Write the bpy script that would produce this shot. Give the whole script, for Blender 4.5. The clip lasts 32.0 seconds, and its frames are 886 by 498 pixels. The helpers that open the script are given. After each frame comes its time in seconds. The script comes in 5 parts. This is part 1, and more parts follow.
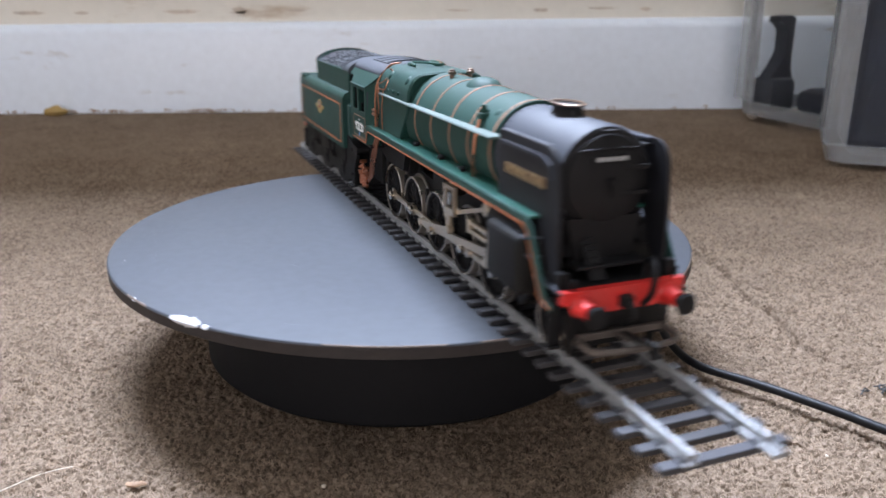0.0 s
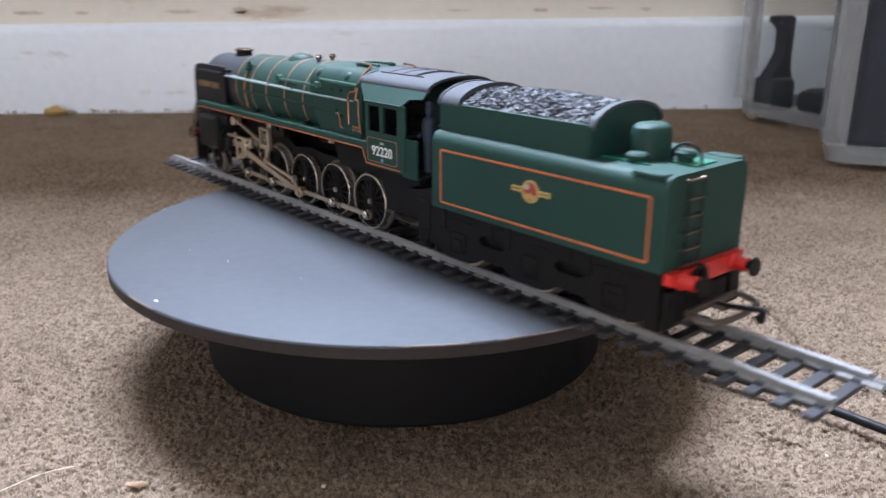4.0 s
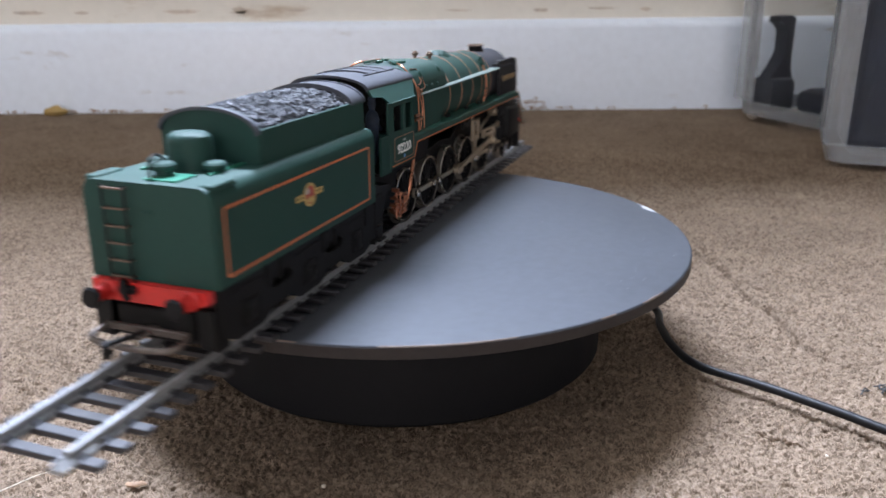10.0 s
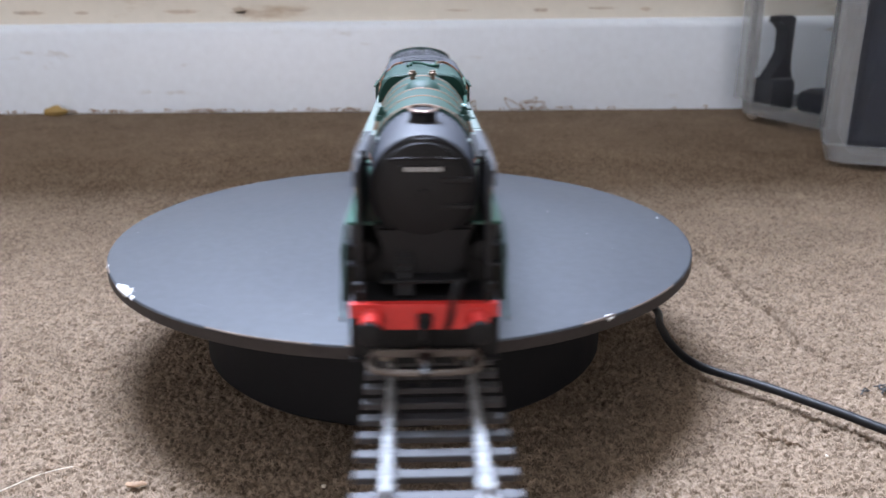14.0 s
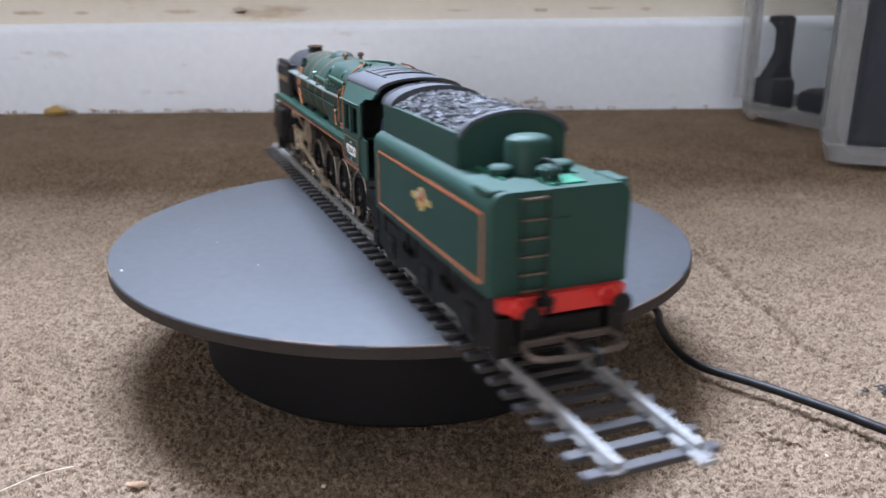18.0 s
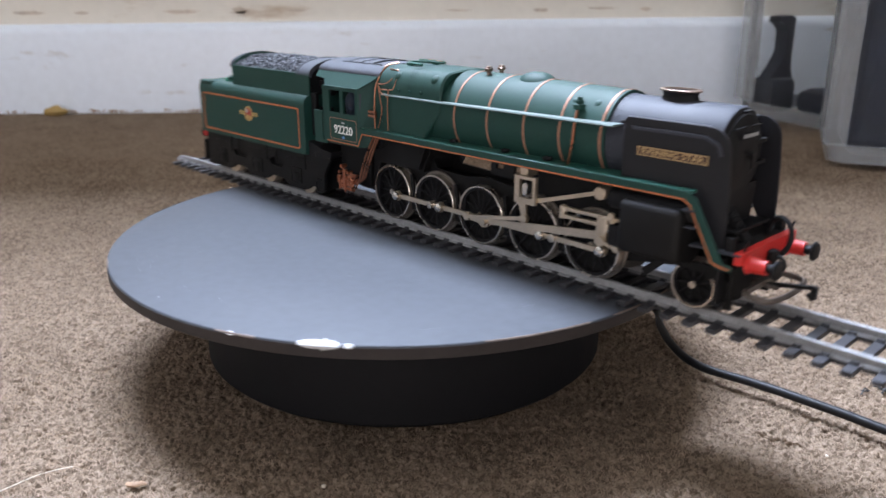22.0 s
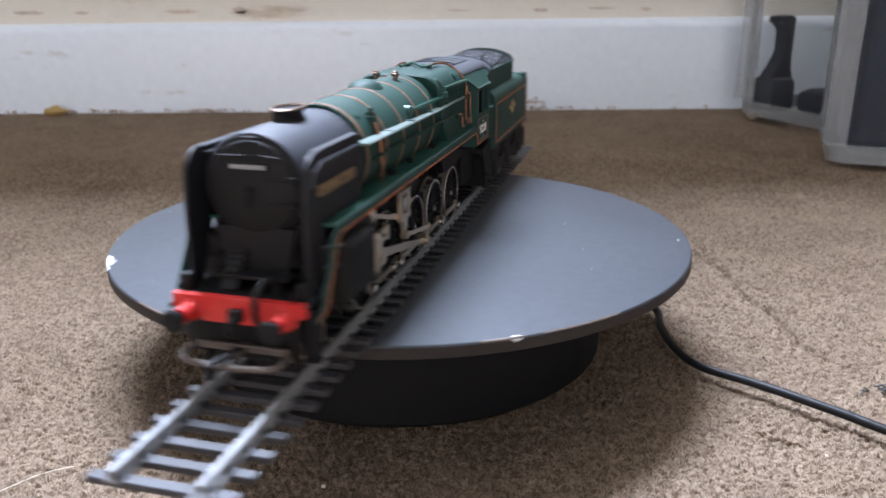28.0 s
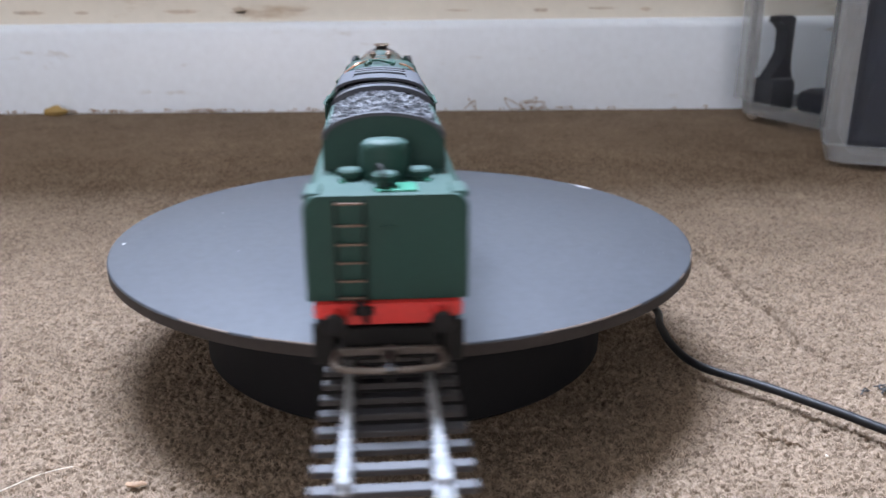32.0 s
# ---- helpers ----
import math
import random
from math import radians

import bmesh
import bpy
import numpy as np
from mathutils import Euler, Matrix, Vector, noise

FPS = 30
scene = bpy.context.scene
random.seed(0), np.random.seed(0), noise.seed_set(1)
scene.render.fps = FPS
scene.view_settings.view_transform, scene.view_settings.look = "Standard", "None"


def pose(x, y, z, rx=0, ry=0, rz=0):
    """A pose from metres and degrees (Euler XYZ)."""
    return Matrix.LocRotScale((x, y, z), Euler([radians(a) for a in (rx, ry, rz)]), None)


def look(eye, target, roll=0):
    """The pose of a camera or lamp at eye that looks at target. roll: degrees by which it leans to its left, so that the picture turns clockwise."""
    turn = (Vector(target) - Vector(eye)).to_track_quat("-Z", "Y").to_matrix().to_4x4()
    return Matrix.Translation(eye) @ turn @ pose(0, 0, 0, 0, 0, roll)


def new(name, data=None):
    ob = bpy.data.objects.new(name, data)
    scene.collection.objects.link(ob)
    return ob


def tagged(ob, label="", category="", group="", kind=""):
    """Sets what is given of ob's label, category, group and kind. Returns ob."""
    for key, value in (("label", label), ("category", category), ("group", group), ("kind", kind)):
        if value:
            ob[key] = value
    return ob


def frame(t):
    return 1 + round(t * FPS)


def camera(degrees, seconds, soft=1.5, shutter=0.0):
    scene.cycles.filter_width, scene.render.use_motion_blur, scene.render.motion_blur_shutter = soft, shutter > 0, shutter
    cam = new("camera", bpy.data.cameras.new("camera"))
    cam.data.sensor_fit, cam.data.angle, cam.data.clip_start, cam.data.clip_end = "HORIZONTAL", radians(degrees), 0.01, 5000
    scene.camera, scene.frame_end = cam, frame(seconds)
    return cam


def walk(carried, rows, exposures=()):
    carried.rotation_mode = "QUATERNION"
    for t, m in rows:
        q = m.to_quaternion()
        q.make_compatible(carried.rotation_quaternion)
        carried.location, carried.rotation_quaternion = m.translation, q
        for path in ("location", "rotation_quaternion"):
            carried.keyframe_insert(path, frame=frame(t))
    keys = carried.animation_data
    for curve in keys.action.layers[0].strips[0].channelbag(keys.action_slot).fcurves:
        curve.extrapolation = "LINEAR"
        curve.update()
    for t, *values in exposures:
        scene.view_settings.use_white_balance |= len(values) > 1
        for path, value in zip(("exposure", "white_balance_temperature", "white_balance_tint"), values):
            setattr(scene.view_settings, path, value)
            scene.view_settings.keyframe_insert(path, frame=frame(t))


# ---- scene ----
cam = camera(57.68, 32.0, soft=1.5, shutter=0.55)
EYE = (0.0, -0.2821, 0.1252)
walk(cam, [(0.0, pose(*EYE, 71.91, 0, -2.898)), (32.0, pose(*EYE, 71.91, 0, -2.898))])
cam.data.dof.use_dof = True
cam.data.dof.focus_distance = 0.232
cam.data.dof.aperture_fstop = 27.0

# ---- light: overcast daylight, mainly from the small window over the skirting ----
SKY = bpy.data.worlds.new("sky")
scene.world = SKY
SKY.use_nodes = True
_sky = SKY.node_tree.nodes.new("ShaderNodeTexSky")
_sky.sky_type = "NISHITA"
_sky.sun_disc = False
_sky.sun_elevation = radians(50)
_sky.sun_rotation = radians(20)
SKY.node_tree.links.new(_sky.outputs[0], SKY.node_tree.nodes["Background"].inputs[0])
SKY.node_tree.nodes["Background"].inputs[1].default_value = 0.1


def window_light(name, place, target, width, height, watts, colour):
    lamp = bpy.data.lights.new(name, "AREA")
    lamp.shape, lamp.size, lamp.size_y, lamp.energy, lamp.color = "RECTANGLE", width, height, watts, colour
    ob = new(name, lamp)
    ob.matrix_world = look(place, target)
    return ob


WALL_Y = 0.603          # inner face of the wall with the window
WIN = (-0.64, 0.18, 1.01, 1.92)
# opening behind the camera, added only to house the fill lamp
FILL_OPENING = (-1.45, -0.05, 0.12, 1.16)
BACK_Y = -3.4
window_light("window_light", (-0.23, WALL_Y + 0.03, 1.465), (-0.23, -3.0, 1.42), 0.78, 0.87, 510.0, (0.755, 0.866, 1.125))
# fill lamp, added to lift the camera-facing sides and the skirting
window_light("south_fill_light", (-0.75, BACK_Y - 0.03, 0.64), (0.0, 0.6, 0.4), 1.30, 0.96, 27.0, (0.99, 0.885, 0.90))
scene.view_settings.exposure = 0.0

# ---- materials ----


def M(name, col, rough=0.5, metal=0.0, var=0.12, fine=900.0, coarse=60.0, bump=0.08, rvar=0.1, spec=0.5, coat=0.0, rand=0.0):
    """A painted, moulded or metal surface with grain and slow variation."""
    m = bpy.data.materials.new(name)
    m.use_nodes = True
    nt = m.node_tree
    N, L = nt.nodes, nt.links
    b = N["Principled BSDF"]
    tc = N.new("ShaderNodeTexCoord")
    n1, n2 = N.new("ShaderNodeTexNoise"), N.new("ShaderNodeTexNoise")
    n1.inputs["Scale"].default_value, n2.inputs["Scale"].default_value = fine, coarse
    n1.inputs["Detail"].default_value = n2.inputs["Detail"].default_value = 4
    L.new(tc.outputs["Object"], n1.inputs["Vector"])
    L.new(tc.outputs["Object"], n2.inputs["Vector"])
    add = N.new("ShaderNodeMath")
    add.operation = "ADD"
    L.new(n1.outputs["Fac"], add.inputs[0])
    L.new(n2.outputs["Fac"], add.inputs[1])
    rm = N.new("ShaderNodeMapRange")
    rm.inputs[1].default_value, rm.inputs[2].default_value = 0.6, 1.4
    rm.inputs[3].default_value, rm.inputs[4].default_value = 1 - var, 1 + var
    L.new(add.outputs[0], rm.inputs[0])
    fac = rm.outputs[0]
    if rand:
        oi = N.new("ShaderNodeObjectInfo")
        r2 = N.new("ShaderNodeMapRange")
        r2.inputs[3].default_value, r2.inputs[4].default_value = 1 - rand, 1 + rand
        L.new(oi.outputs["Random"], r2.inputs[0])
        mu = N.new("ShaderNodeMath")
        mu.operation = "MULTIPLY"
        L.new(fac, mu.inputs[0])
        L.new(r2.outputs[0], mu.inputs[1])
        fac = mu.outputs[0]
    mix = N.new("ShaderNodeVectorMath")
    mix.operation = "SCALE"
    mix.inputs[0].default_value = col
    L.new(fac, mix.inputs["Scale"])
    L.new(mix.outputs[0], b.inputs["Base Color"])
    rr = N.new("ShaderNodeMapRange")
    rr.inputs[3].default_value, rr.inputs[4].default_value = max(rough - rvar, 0.03), min(rough + rvar, 1)
    L.new(n2.outputs["Fac"], rr.inputs[0])
    L.new(rr.outputs[0], b.inputs["Roughness"])
    b.inputs["Metallic"].default_value = metal
    b.inputs["Specular IOR Level"].default_value = spec
    b.inputs["Coat Weight"].default_value = coat
    if bump:
        bp = N.new("ShaderNodeBump")
        bp.inputs["Strength"].default_value, bp.inputs["Distance"].default_value = bump, 0.0003
        L.new(n1.outputs["Fac"], bp.inputs["Height"])
        L.new(bp.outputs[0], b.inputs["Normal"])
    return m


def carpet_material():
    m = bpy.data.materials.new("carpet")
    m.use_nodes = True
    N, L = m.node_tree.nodes, m.node_tree.links
    b = N["Principled BSDF"]
    tc = N.new("ShaderNodeTexCoord")
    vo = N.new("ShaderNodeTexVoronoi")
    vo.inputs["Scale"].default_value = 680
    n1, n2, n3 = (N.new("ShaderNodeTexNoise") for _ in range(3))
    for n, s in ((n1, 1500), (n2, 9), (n3, 38)):
        n.inputs["Scale"].default_value = s
        n.inputs["Detail"].default_value = 5
        L.new(tc.outputs["Object"], n.inputs["Vector"])
    L.new(tc.outputs["Object"], vo.inputs["Vector"])
    sep = N.new("ShaderNodeSeparateColor")
    L.new(vo.outputs["Color"], sep.inputs[0])
    a1 = N.new("ShaderNodeMath")
    a1.operation = "MULTIPLY_ADD"
    a1.inputs[1].default_value = 0.42
    L.new(sep.outputs[0], a1.inputs[0])
    L.new(n1.outputs["Fac"], a1.inputs[2])
    a2 = N.new("ShaderNodeMath")
    a2.operation = "MULTIPLY_ADD"
    a2.inputs[1].default_value = 0.35
    L.new(n2.outputs["Fac"], a2.inputs[0])
    L.new(a1.outputs[0], a2.inputs[2])
    a3 = N.new("ShaderNodeMath")
    a3.operation = "MULTIPLY_ADD"
    a3.inputs[1].default_value = 0.28
    L.new(n3.outputs["Fac"], a3.inputs[0])
    L.new(a2.outputs[0], a3.inputs[2])
    ramp = N.new("ShaderNodeValToRGB")
    mr = N.new("ShaderNodeMapRange")
    mr.inputs[1].default_value, mr.inputs[2].default_value = 0.57, 1.45
    L.new(a3.outputs[0], mr.inputs[0])
    e = ramp.color_ramp.elements
    e[0].color, e[1].color = (0.056, 0.0385, 0.0255, 1), (0.322, 0.248, 0.184, 1)
    mid = e.new(0.5)
    mid.color = (0.162, 0.1175, 0.0815, 1)
    L.new(mr.outputs[0], ramp.inputs[0])
    L.new(ramp.outputs[0], b.inputs["Base Color"])
    b.inputs["Roughness"].default_value = 0.95
    b.inputs["Specular IOR Level"].default_value = 0.06
    bp = N.new("ShaderNodeBump")
    bp.inputs["Strength"].default_value, bp.inputs["Distance"].default_value = 0.6, 0.0009
    L.new(a1.outputs[0], bp.inputs["Height"])
    L.new(bp.outputs[0], b.inputs["Normal"])
    return m


def scuffed_paint(name, col, mark, scale, threshold, rough):
    """Old gloss or emulsion with sparse scuffs and stains."""
    m = M(name, col, rough, var=0.05, fine=120, coarse=3, bump=0.03)
    N, L = m.node_tree.nodes, m.node_tree.links
    b = N["Principled BSDF"]
    old = b.inputs["Base Color"].links[0].from_socket
    tc = N.new("ShaderNodeTexCoord")
    mp = N.new("ShaderNodeMapping")
    mp.inputs["Scale"].default_value = (0.4, 1, 1.9)
    n = N.new("ShaderNodeTexNoise")
    n.inputs["Scale"].default_value, n.inputs["Detail"].default_value, n.inputs["Roughness"].default_value = scale, 6, 0.65
    L.new(tc.outputs["Object"], mp.inputs[0])
    L.new(mp.outputs[0], n.inputs["Vector"])
    r = N.new("ShaderNodeMapRange")
    r.inputs[1].default_value, r.inputs[2].default_value = threshold, threshold + 0.12
    L.new(n.outputs["Fac"], r.inputs[0])
    mx = N.new("ShaderNodeMixRGB")
    mx.inputs[2].default_value = (*mark, 1)
    L.new(r.outputs[0], mx.inputs[0])
    L.new(old, mx.inputs[1])
    L.new(mx.outputs[0], b.inputs["Base Color"])
    return m


def frosted(name, col, rough, trans):
    m = M(name, col, rough, var=0.04, fine=200, coarse=8, bump=0.05)
    b = m.node_tree.nodes["Principled BSDF"]
    b.inputs["Transmission Weight"].default_value = trans
    b.inputs["IOR"].default_value = 1.35
    return m


CARPET = carpet_material()
FIBRE = M("carpet_fibre", (0.28, 0.208, 0.150), 0.9, var=0.35, fine=700, coarse=30, spec=0.1)
SKIRT = scuffed_paint("skirting_gloss", (0.775, 0.85, 0.93), (0.45, 0.42, 0.38), 24, 0.62, 0.38)
CREAM = scuffed_paint("cream_emulsion", (0.74, 0.705, 0.62), (0.50, 0.40, 0.29), 16, 0.585, 0.8)
# unseen walls and ceiling: darkened to weaken the bounce, tinted to warm it
DIMWALL = M("dim_bounce_wall", (0.182, 0.163, 0.136), 0.85, var=0.04, fine=90, coarse=2)
FRAMEWHITE = M("window_gloss", (0.8, 0.8, 0.8), 0.3, var=0.04, fine=90, coarse=4)
GLASS = frosted("window_glass", (0.95, 0.97, 0.97), 0.02, 1.0)
POLY = frosted("clear_polypropylene", (0.34, 0.365, 0.395), 0.35, 0.0)
POLY.node_tree.nodes["Principled BSDF"].inputs["Alpha"].default_value = 0.035
POLYEDGE = frosted("cloudy_polypropylene", (0.44, 0.465, 0.49), 0.4, 0.0)
POLYEDGE.node_tree.nodes["Principled BSDF"].inputs["Alpha"].default_value = 0.40
NAVY = M("navy_cloth", (0.009, 0.013, 0.027), 0.85, var=0.4, fine=400, coarse=30, bump=0.4)
DARKTOY = M("black_plastic", (0.013, 0.016, 0.027), 0.55, var=0.2)
RUBBER = M("cable_rubber", (0.009, 0.009, 0.010), 0.52, var=0.15, fine=500, coarse=50, spec=0.25)
TABLETOP = M("disc_laminate", (0.032, 0.035, 0.041), 0.68, var=0.22, fine=260, coarse=22, bump=0.08, rvar=0.09, spec=0.46)
TABLETOP.node_tree.nodes["Principled BSDF"].inputs["Specular Tint"].default_value = (0.91, 0.955, 1.0, 1)
TABLEEDGE = M("disc_edge", (0.024, 0.020, 0.019), 0.6, var=0.3, fine=700, coarse=70, bump=0.12, spec=0.3)
BARE = M("bare_chip", (0.46, 0.46, 0.455), 0.7, var=0.15, fine=900, coarse=120, bump=0.3)
WORN = M("worn_edge", (0.13, 0.10, 0.082), 0.6, var=0.5, fine=800, coarse=90, bump=0.2)
BASEBLACK = M("base_black", (0.0036, 0.0036, 0.0044), 0.75, var=0.2, fine=500, coarse=40, spec=0.25)
GREEN = M("brunswick_green", (0.0078, 0.041, 0.032), 0.62, var=0.14, fine=1200, coarse=70, bump=0.04, spec=0.34)
# lighter green for small fittings, and for the running plate's sky sheen
GREENP = M("fittings_and_lit_plate_green", (0.014, 0.075, 0.056), 0.36, var=0.1, fine=1200, coarse=90)
GREENB = M("bright_green", (0.012, 0.15, 0.090), 0.4, var=0.15, fine=1200, coarse=90)
BLACK = M("satin_black", (0.0052, 0.0050, 0.0058), 0.62, var=0.25, fine=1200, coarse=70, bump=0.05, spec=0.24)
DEFLECT = M("deflector_black", (0.0080, 0.0082, 0.0105), 0.58, var=0.25, fine=1200, coarse=70, bump=0.05, spec=0.32)
SMOKE = M("smokebox_black", (0.027, 0.031, 0.041), 0.62, var=0.15, fine=1200, coarse=70, bump=0.05, spec=0.4)
CHASSIS = M("chassis_black", (0.0038, 0.0036, 0.0036), 0.65, var=0.25, fine=900, coarse=90, bump=0.15, spec=0.25)
ROOF = M("roof_grey", (0.050, 0.055, 0.066), 0.68, var=0.12, fine=1200, coarse=60, spec=0.35)
COUPLER = M("coupling_steel", (0.11, 0.092, 0.08), 0.5, metal=0.6, var=0.25, fine=900, coarse=90)
PINSTEEL = M("crank_pin_steel", (0.62, 0.58, 0.52), 0.22, metal=0.95, var=0.12)
FLANGE = M("flange_steel", (0.20, 0.18, 0.16), 0.4, metal=0.8, var=0.25, fine=1500, coarse=120)
RED = M("buffer_red", (0.50, 0.022, 0.018), 0.42, var=0.18, fine=1000, coarse=90)
ORANGE = M("orange_lining", (0.48, 0.130, 0.040), 0.5, var=0.15, fine=1200, coarse=120)
COPPERBAND = M("copper_band", (0.31, 0.15, 0.092), 0.5, metal=0.25, var=0.2, fine=1500, coarse=160)
COPPER = M("copper_pipe", (0.42, 0.185, 0.11), 0.30, metal=0.95, var=0.3, fine=1500, coarse=200)
CHIMRIM = M("chimney_rim_copper", (0.16, 0.115, 0.09), 0.4, metal=0.8, var=0.2, fine=1500, coarse=200)
BRASS = M("brass", (0.52, 0.38, 0.20), 0.40, metal=0.9, var=0.15, fine=1500, coarse=200)
NICKEL = M("valve_gear_steel", (0.53, 0.45, 0.345), 0.36, metal=0.85, var=0.16, fine=1500, coarse=120)
TYRE = M("wheel_rim_steel", (0.50, 0.445, 0.38), 0.28, metal=0.88, var=0.18, fine=1500, coarse=120)
LEDGE = M("pale_ledge_paint", (0.125, 0.165, 0.153), 0.4, var=0.1)
RAIL = M("rail_steel", (0.27, 0.275, 0.28), 0.78, metal=0.40, var=0.3, fine=900, coarse=45, bump=0.1)
SLEEPER = M("sleeper_plastic", (0.022, 0.022, 0.026), 0.54, var=0.2, fine=900, coarse=120, rand=0.25, spec=0.5)
COAL = M("coal", (0.055, 0.060, 0.070), 0.55, var=0.25, fine=1800, coarse=400, bump=0.4, spec=0.3)
CREST_RED = M("crest_red", (0.30, 0.04, 0.03), 0.5, var=0.5, fine=2500, coarse=700)
CREST_GOLD = M("crest_gold", (0.42, 0.30, 0.10), 0.45, var=0.3, fine=2500, coarse=700)
WHITEPAINT = M("white_transfer", (0.80, 0.80, 0.76), 0.5, var=0.05)
BLUEPAINT = M("blue_spot", (0.12, 0.30, 0.62), 0.5, var=0.05)
GREYPAINT = M("grey_transfer", (0.35, 0.36, 0.36), 0.5, var=0.08)
NAMEBACK = M("nameplate_ground", (0.045, 0.016, 0.012), 0.5, var=0.2)
AMBER = M("amber_plastic", (0.50, 0.20, 0.04), 0.45, var=0.15)
FIGBLUE = M("figure_paint", (0.025, 0.04, 0.07), 0.6, var=0.5, fine=700, coarse=300)
LINT = M("pale_lint", (0.62, 0.55, 0.45), 0.9, var=0.2)
DARKLINT = M("dark_lint", (0.045, 0.045, 0.045), 0.9, var=0.4)
CHIPWOOD = M("wood_chip", (0.27, 0.17, 0.10), 0.8, var=0.3, fine=700, coarse=200)
SCUFF = M("bare_plaster_scuff", (0.56, 0.48, 0.39), 0.9, var=0.3, fine=300, coarse=60)
SCRATCH = M("dull_scratch", (0.055, 0.06, 0.068), 0.7, var=0.3, fine=900, coarse=200)
FLUFF = M("brown_fluff", (0.30, 0.205, 0.135), 0.95, var=0.3, fine=900, coarse=200)
YELLOWBIT = M("yellow_crumb", (0.34, 0.23, 0.08), 0.8, var=0.3)

# ---- mesh helpers; lengths in millimetres, made metres by part() ----


def box(bm, x0, x1, y0, y1, z0, z1, bev=0.0, seg=1):
    m = Matrix.Translation(((x0 + x1) / 2, (y0 + y1) / 2, (z0 + z1) / 2)) @ Matrix.Diagonal((abs(x1 - x0), abs(y1 - y0), abs(z1 - z0), 1))
    vs = bmesh.ops.create_cube(bm, size=1, matrix=m)["verts"]
    if bev:
        es = list({e for v in vs for e in v.link_edges})
        bmesh.ops.bevel(bm, geom=es, offset=bev, segments=seg, affect="EDGES", profile=0.5)
    return bm


def cyl(bm, p0, p1, r0, r1=None, n=20):
    p0, p1 = Vector(p0), Vector(p1)
    d = p1 - p0
    m = Matrix.Translation((p0 + p1) / 2) @ d.to_track_quat("Z", "Y").to_matrix().to_4x4()
    bmesh.ops.create_cone(bm, cap_ends=True, segments=n, radius1=r0, radius2=r0 if r1 is None else r1, depth=d.length, matrix=m)
    return bm


def ball(bm, c, r, sx=1, sy=1, sz=1, u=14, v=8):
    bmesh.ops.create_uvsphere(bm, u_segments=u, v_segments=v, radius=r, matrix=Matrix.Translation(c) @ Matrix.Diagonal((sx, sy, sz, 1)))
    return bm


def loft(bm, rings, cap=True, closed=True):
    vs = [[bm.verts.new(p) for p in r] for r in rings]
    n = len(vs[0])
    for a, b in zip(vs, vs[1:]):
        for i in range(n if closed else n - 1):
            j = (i + 1) % n
            bm.faces.new((a[i], a[j], b[j], b[i]))
    if cap and closed:
        bm.faces.new(vs[0][::-1])
        bm.faces.new(vs[-1])
    return bm


def prism(bm, pts, a, b, axis="y"):
    """A plate with the outline pts, from a to b along an axis."""
    def at(p, h):
        return {"y": (p[0], h, p[1]), "x": (h, p[0], p[1]), "z": (p[0], p[1], h)}[axis]
    return loft(bm, [[at(p, a) for p in pts], [at(p, b) for p in pts]])


def lathe(bm, prof, c, axis="z", n=28, sx=1.0, sy=1.0):
    """prof: pairs of radius and height. Closed at both ends."""
    rings = []
    for r, h in prof:
        ring = []
        for i in range(n):
            a = 2 * math.pi * i / n
            p, q = r * math.cos(a) * sx, r * math.sin(a) * sy
            ring.append({"z": (c[0] + p, c[1] + q, c[2] + h), "y": (c[0] + p, c[1] + h, c[2] + q), "x": (c[0] + h, c[1] + p, c[2] + q)}[axis])
        rings.append(ring)
    return loft(bm, rings)


def ring(bm, c, axis, r_in, r_out, h0, h1, n=36, round_=0.0):
    """A tyre or band."""
    prof = [(r_in, h0), (r_out - round_, h0), (r_out, h0 + round_), (r_out, h1 - round_), (r_out - round_, h1), (r_in, h1)]
    rings = []
    for r, h in prof:
        row = []
        for i in range(n):
            a = 2 * math.pi * i / n
            p, q = r * math.cos(a), r * math.sin(a)
            row.append({"z": (c[0] + p, c[1] + q, c[2] + h), "y": (c[0] + p, c[1] + h, c[2] + q), "x": (c[0] + h, c[1] + p, c[2] + q)}[axis])
        rings.append(row)
    return loft(bm, rings + rings[:1], cap=False)


def tube(bm, pts, r, n=7):
    """A bent wire, pipe or cable."""
    pts = [Vector(p) for p in pts]
    rings, side = [], None
    for i, p in enumerate(pts):
        d = (pts[min(i + 1, len(pts) - 1)] - pts[max(i - 1, 0)]).normalized()
        if side is None:
            side = d.orthogonal().normalized()
        side = (side - d * side.dot(d)).normalized()
        up = d.cross(side)
        rings.append([p + r * (math.cos(2 * math.pi * k / n) * side + math.sin(2 * math.pi * k / n) * up) for k in range(n)])
    return loft(bm, rings)


def bend(pts, k=6):
    """A smooth run (Catmull-Rom) through the points."""
    p = [Vector(q) for q in pts]
    p = [2 * p[0] - p[1]] + p + [2 * p[-1] - p[-2]]
    out = []
    for i in range(1, len(p) - 2):
        for j in range(k):
            t = j / k
            out.append(0.5 * (2 * p[i] + (p[i + 1] - p[i - 1]) * t + (2 * p[i - 1] - 5 * p[i] + 4 * p[i + 1] - p[i + 2]) * t * t + (3 * p[i] - p[i - 1] - 3 * p[i + 1] + p[i + 2]) * t ** 3))
    return out + [p[-2]]


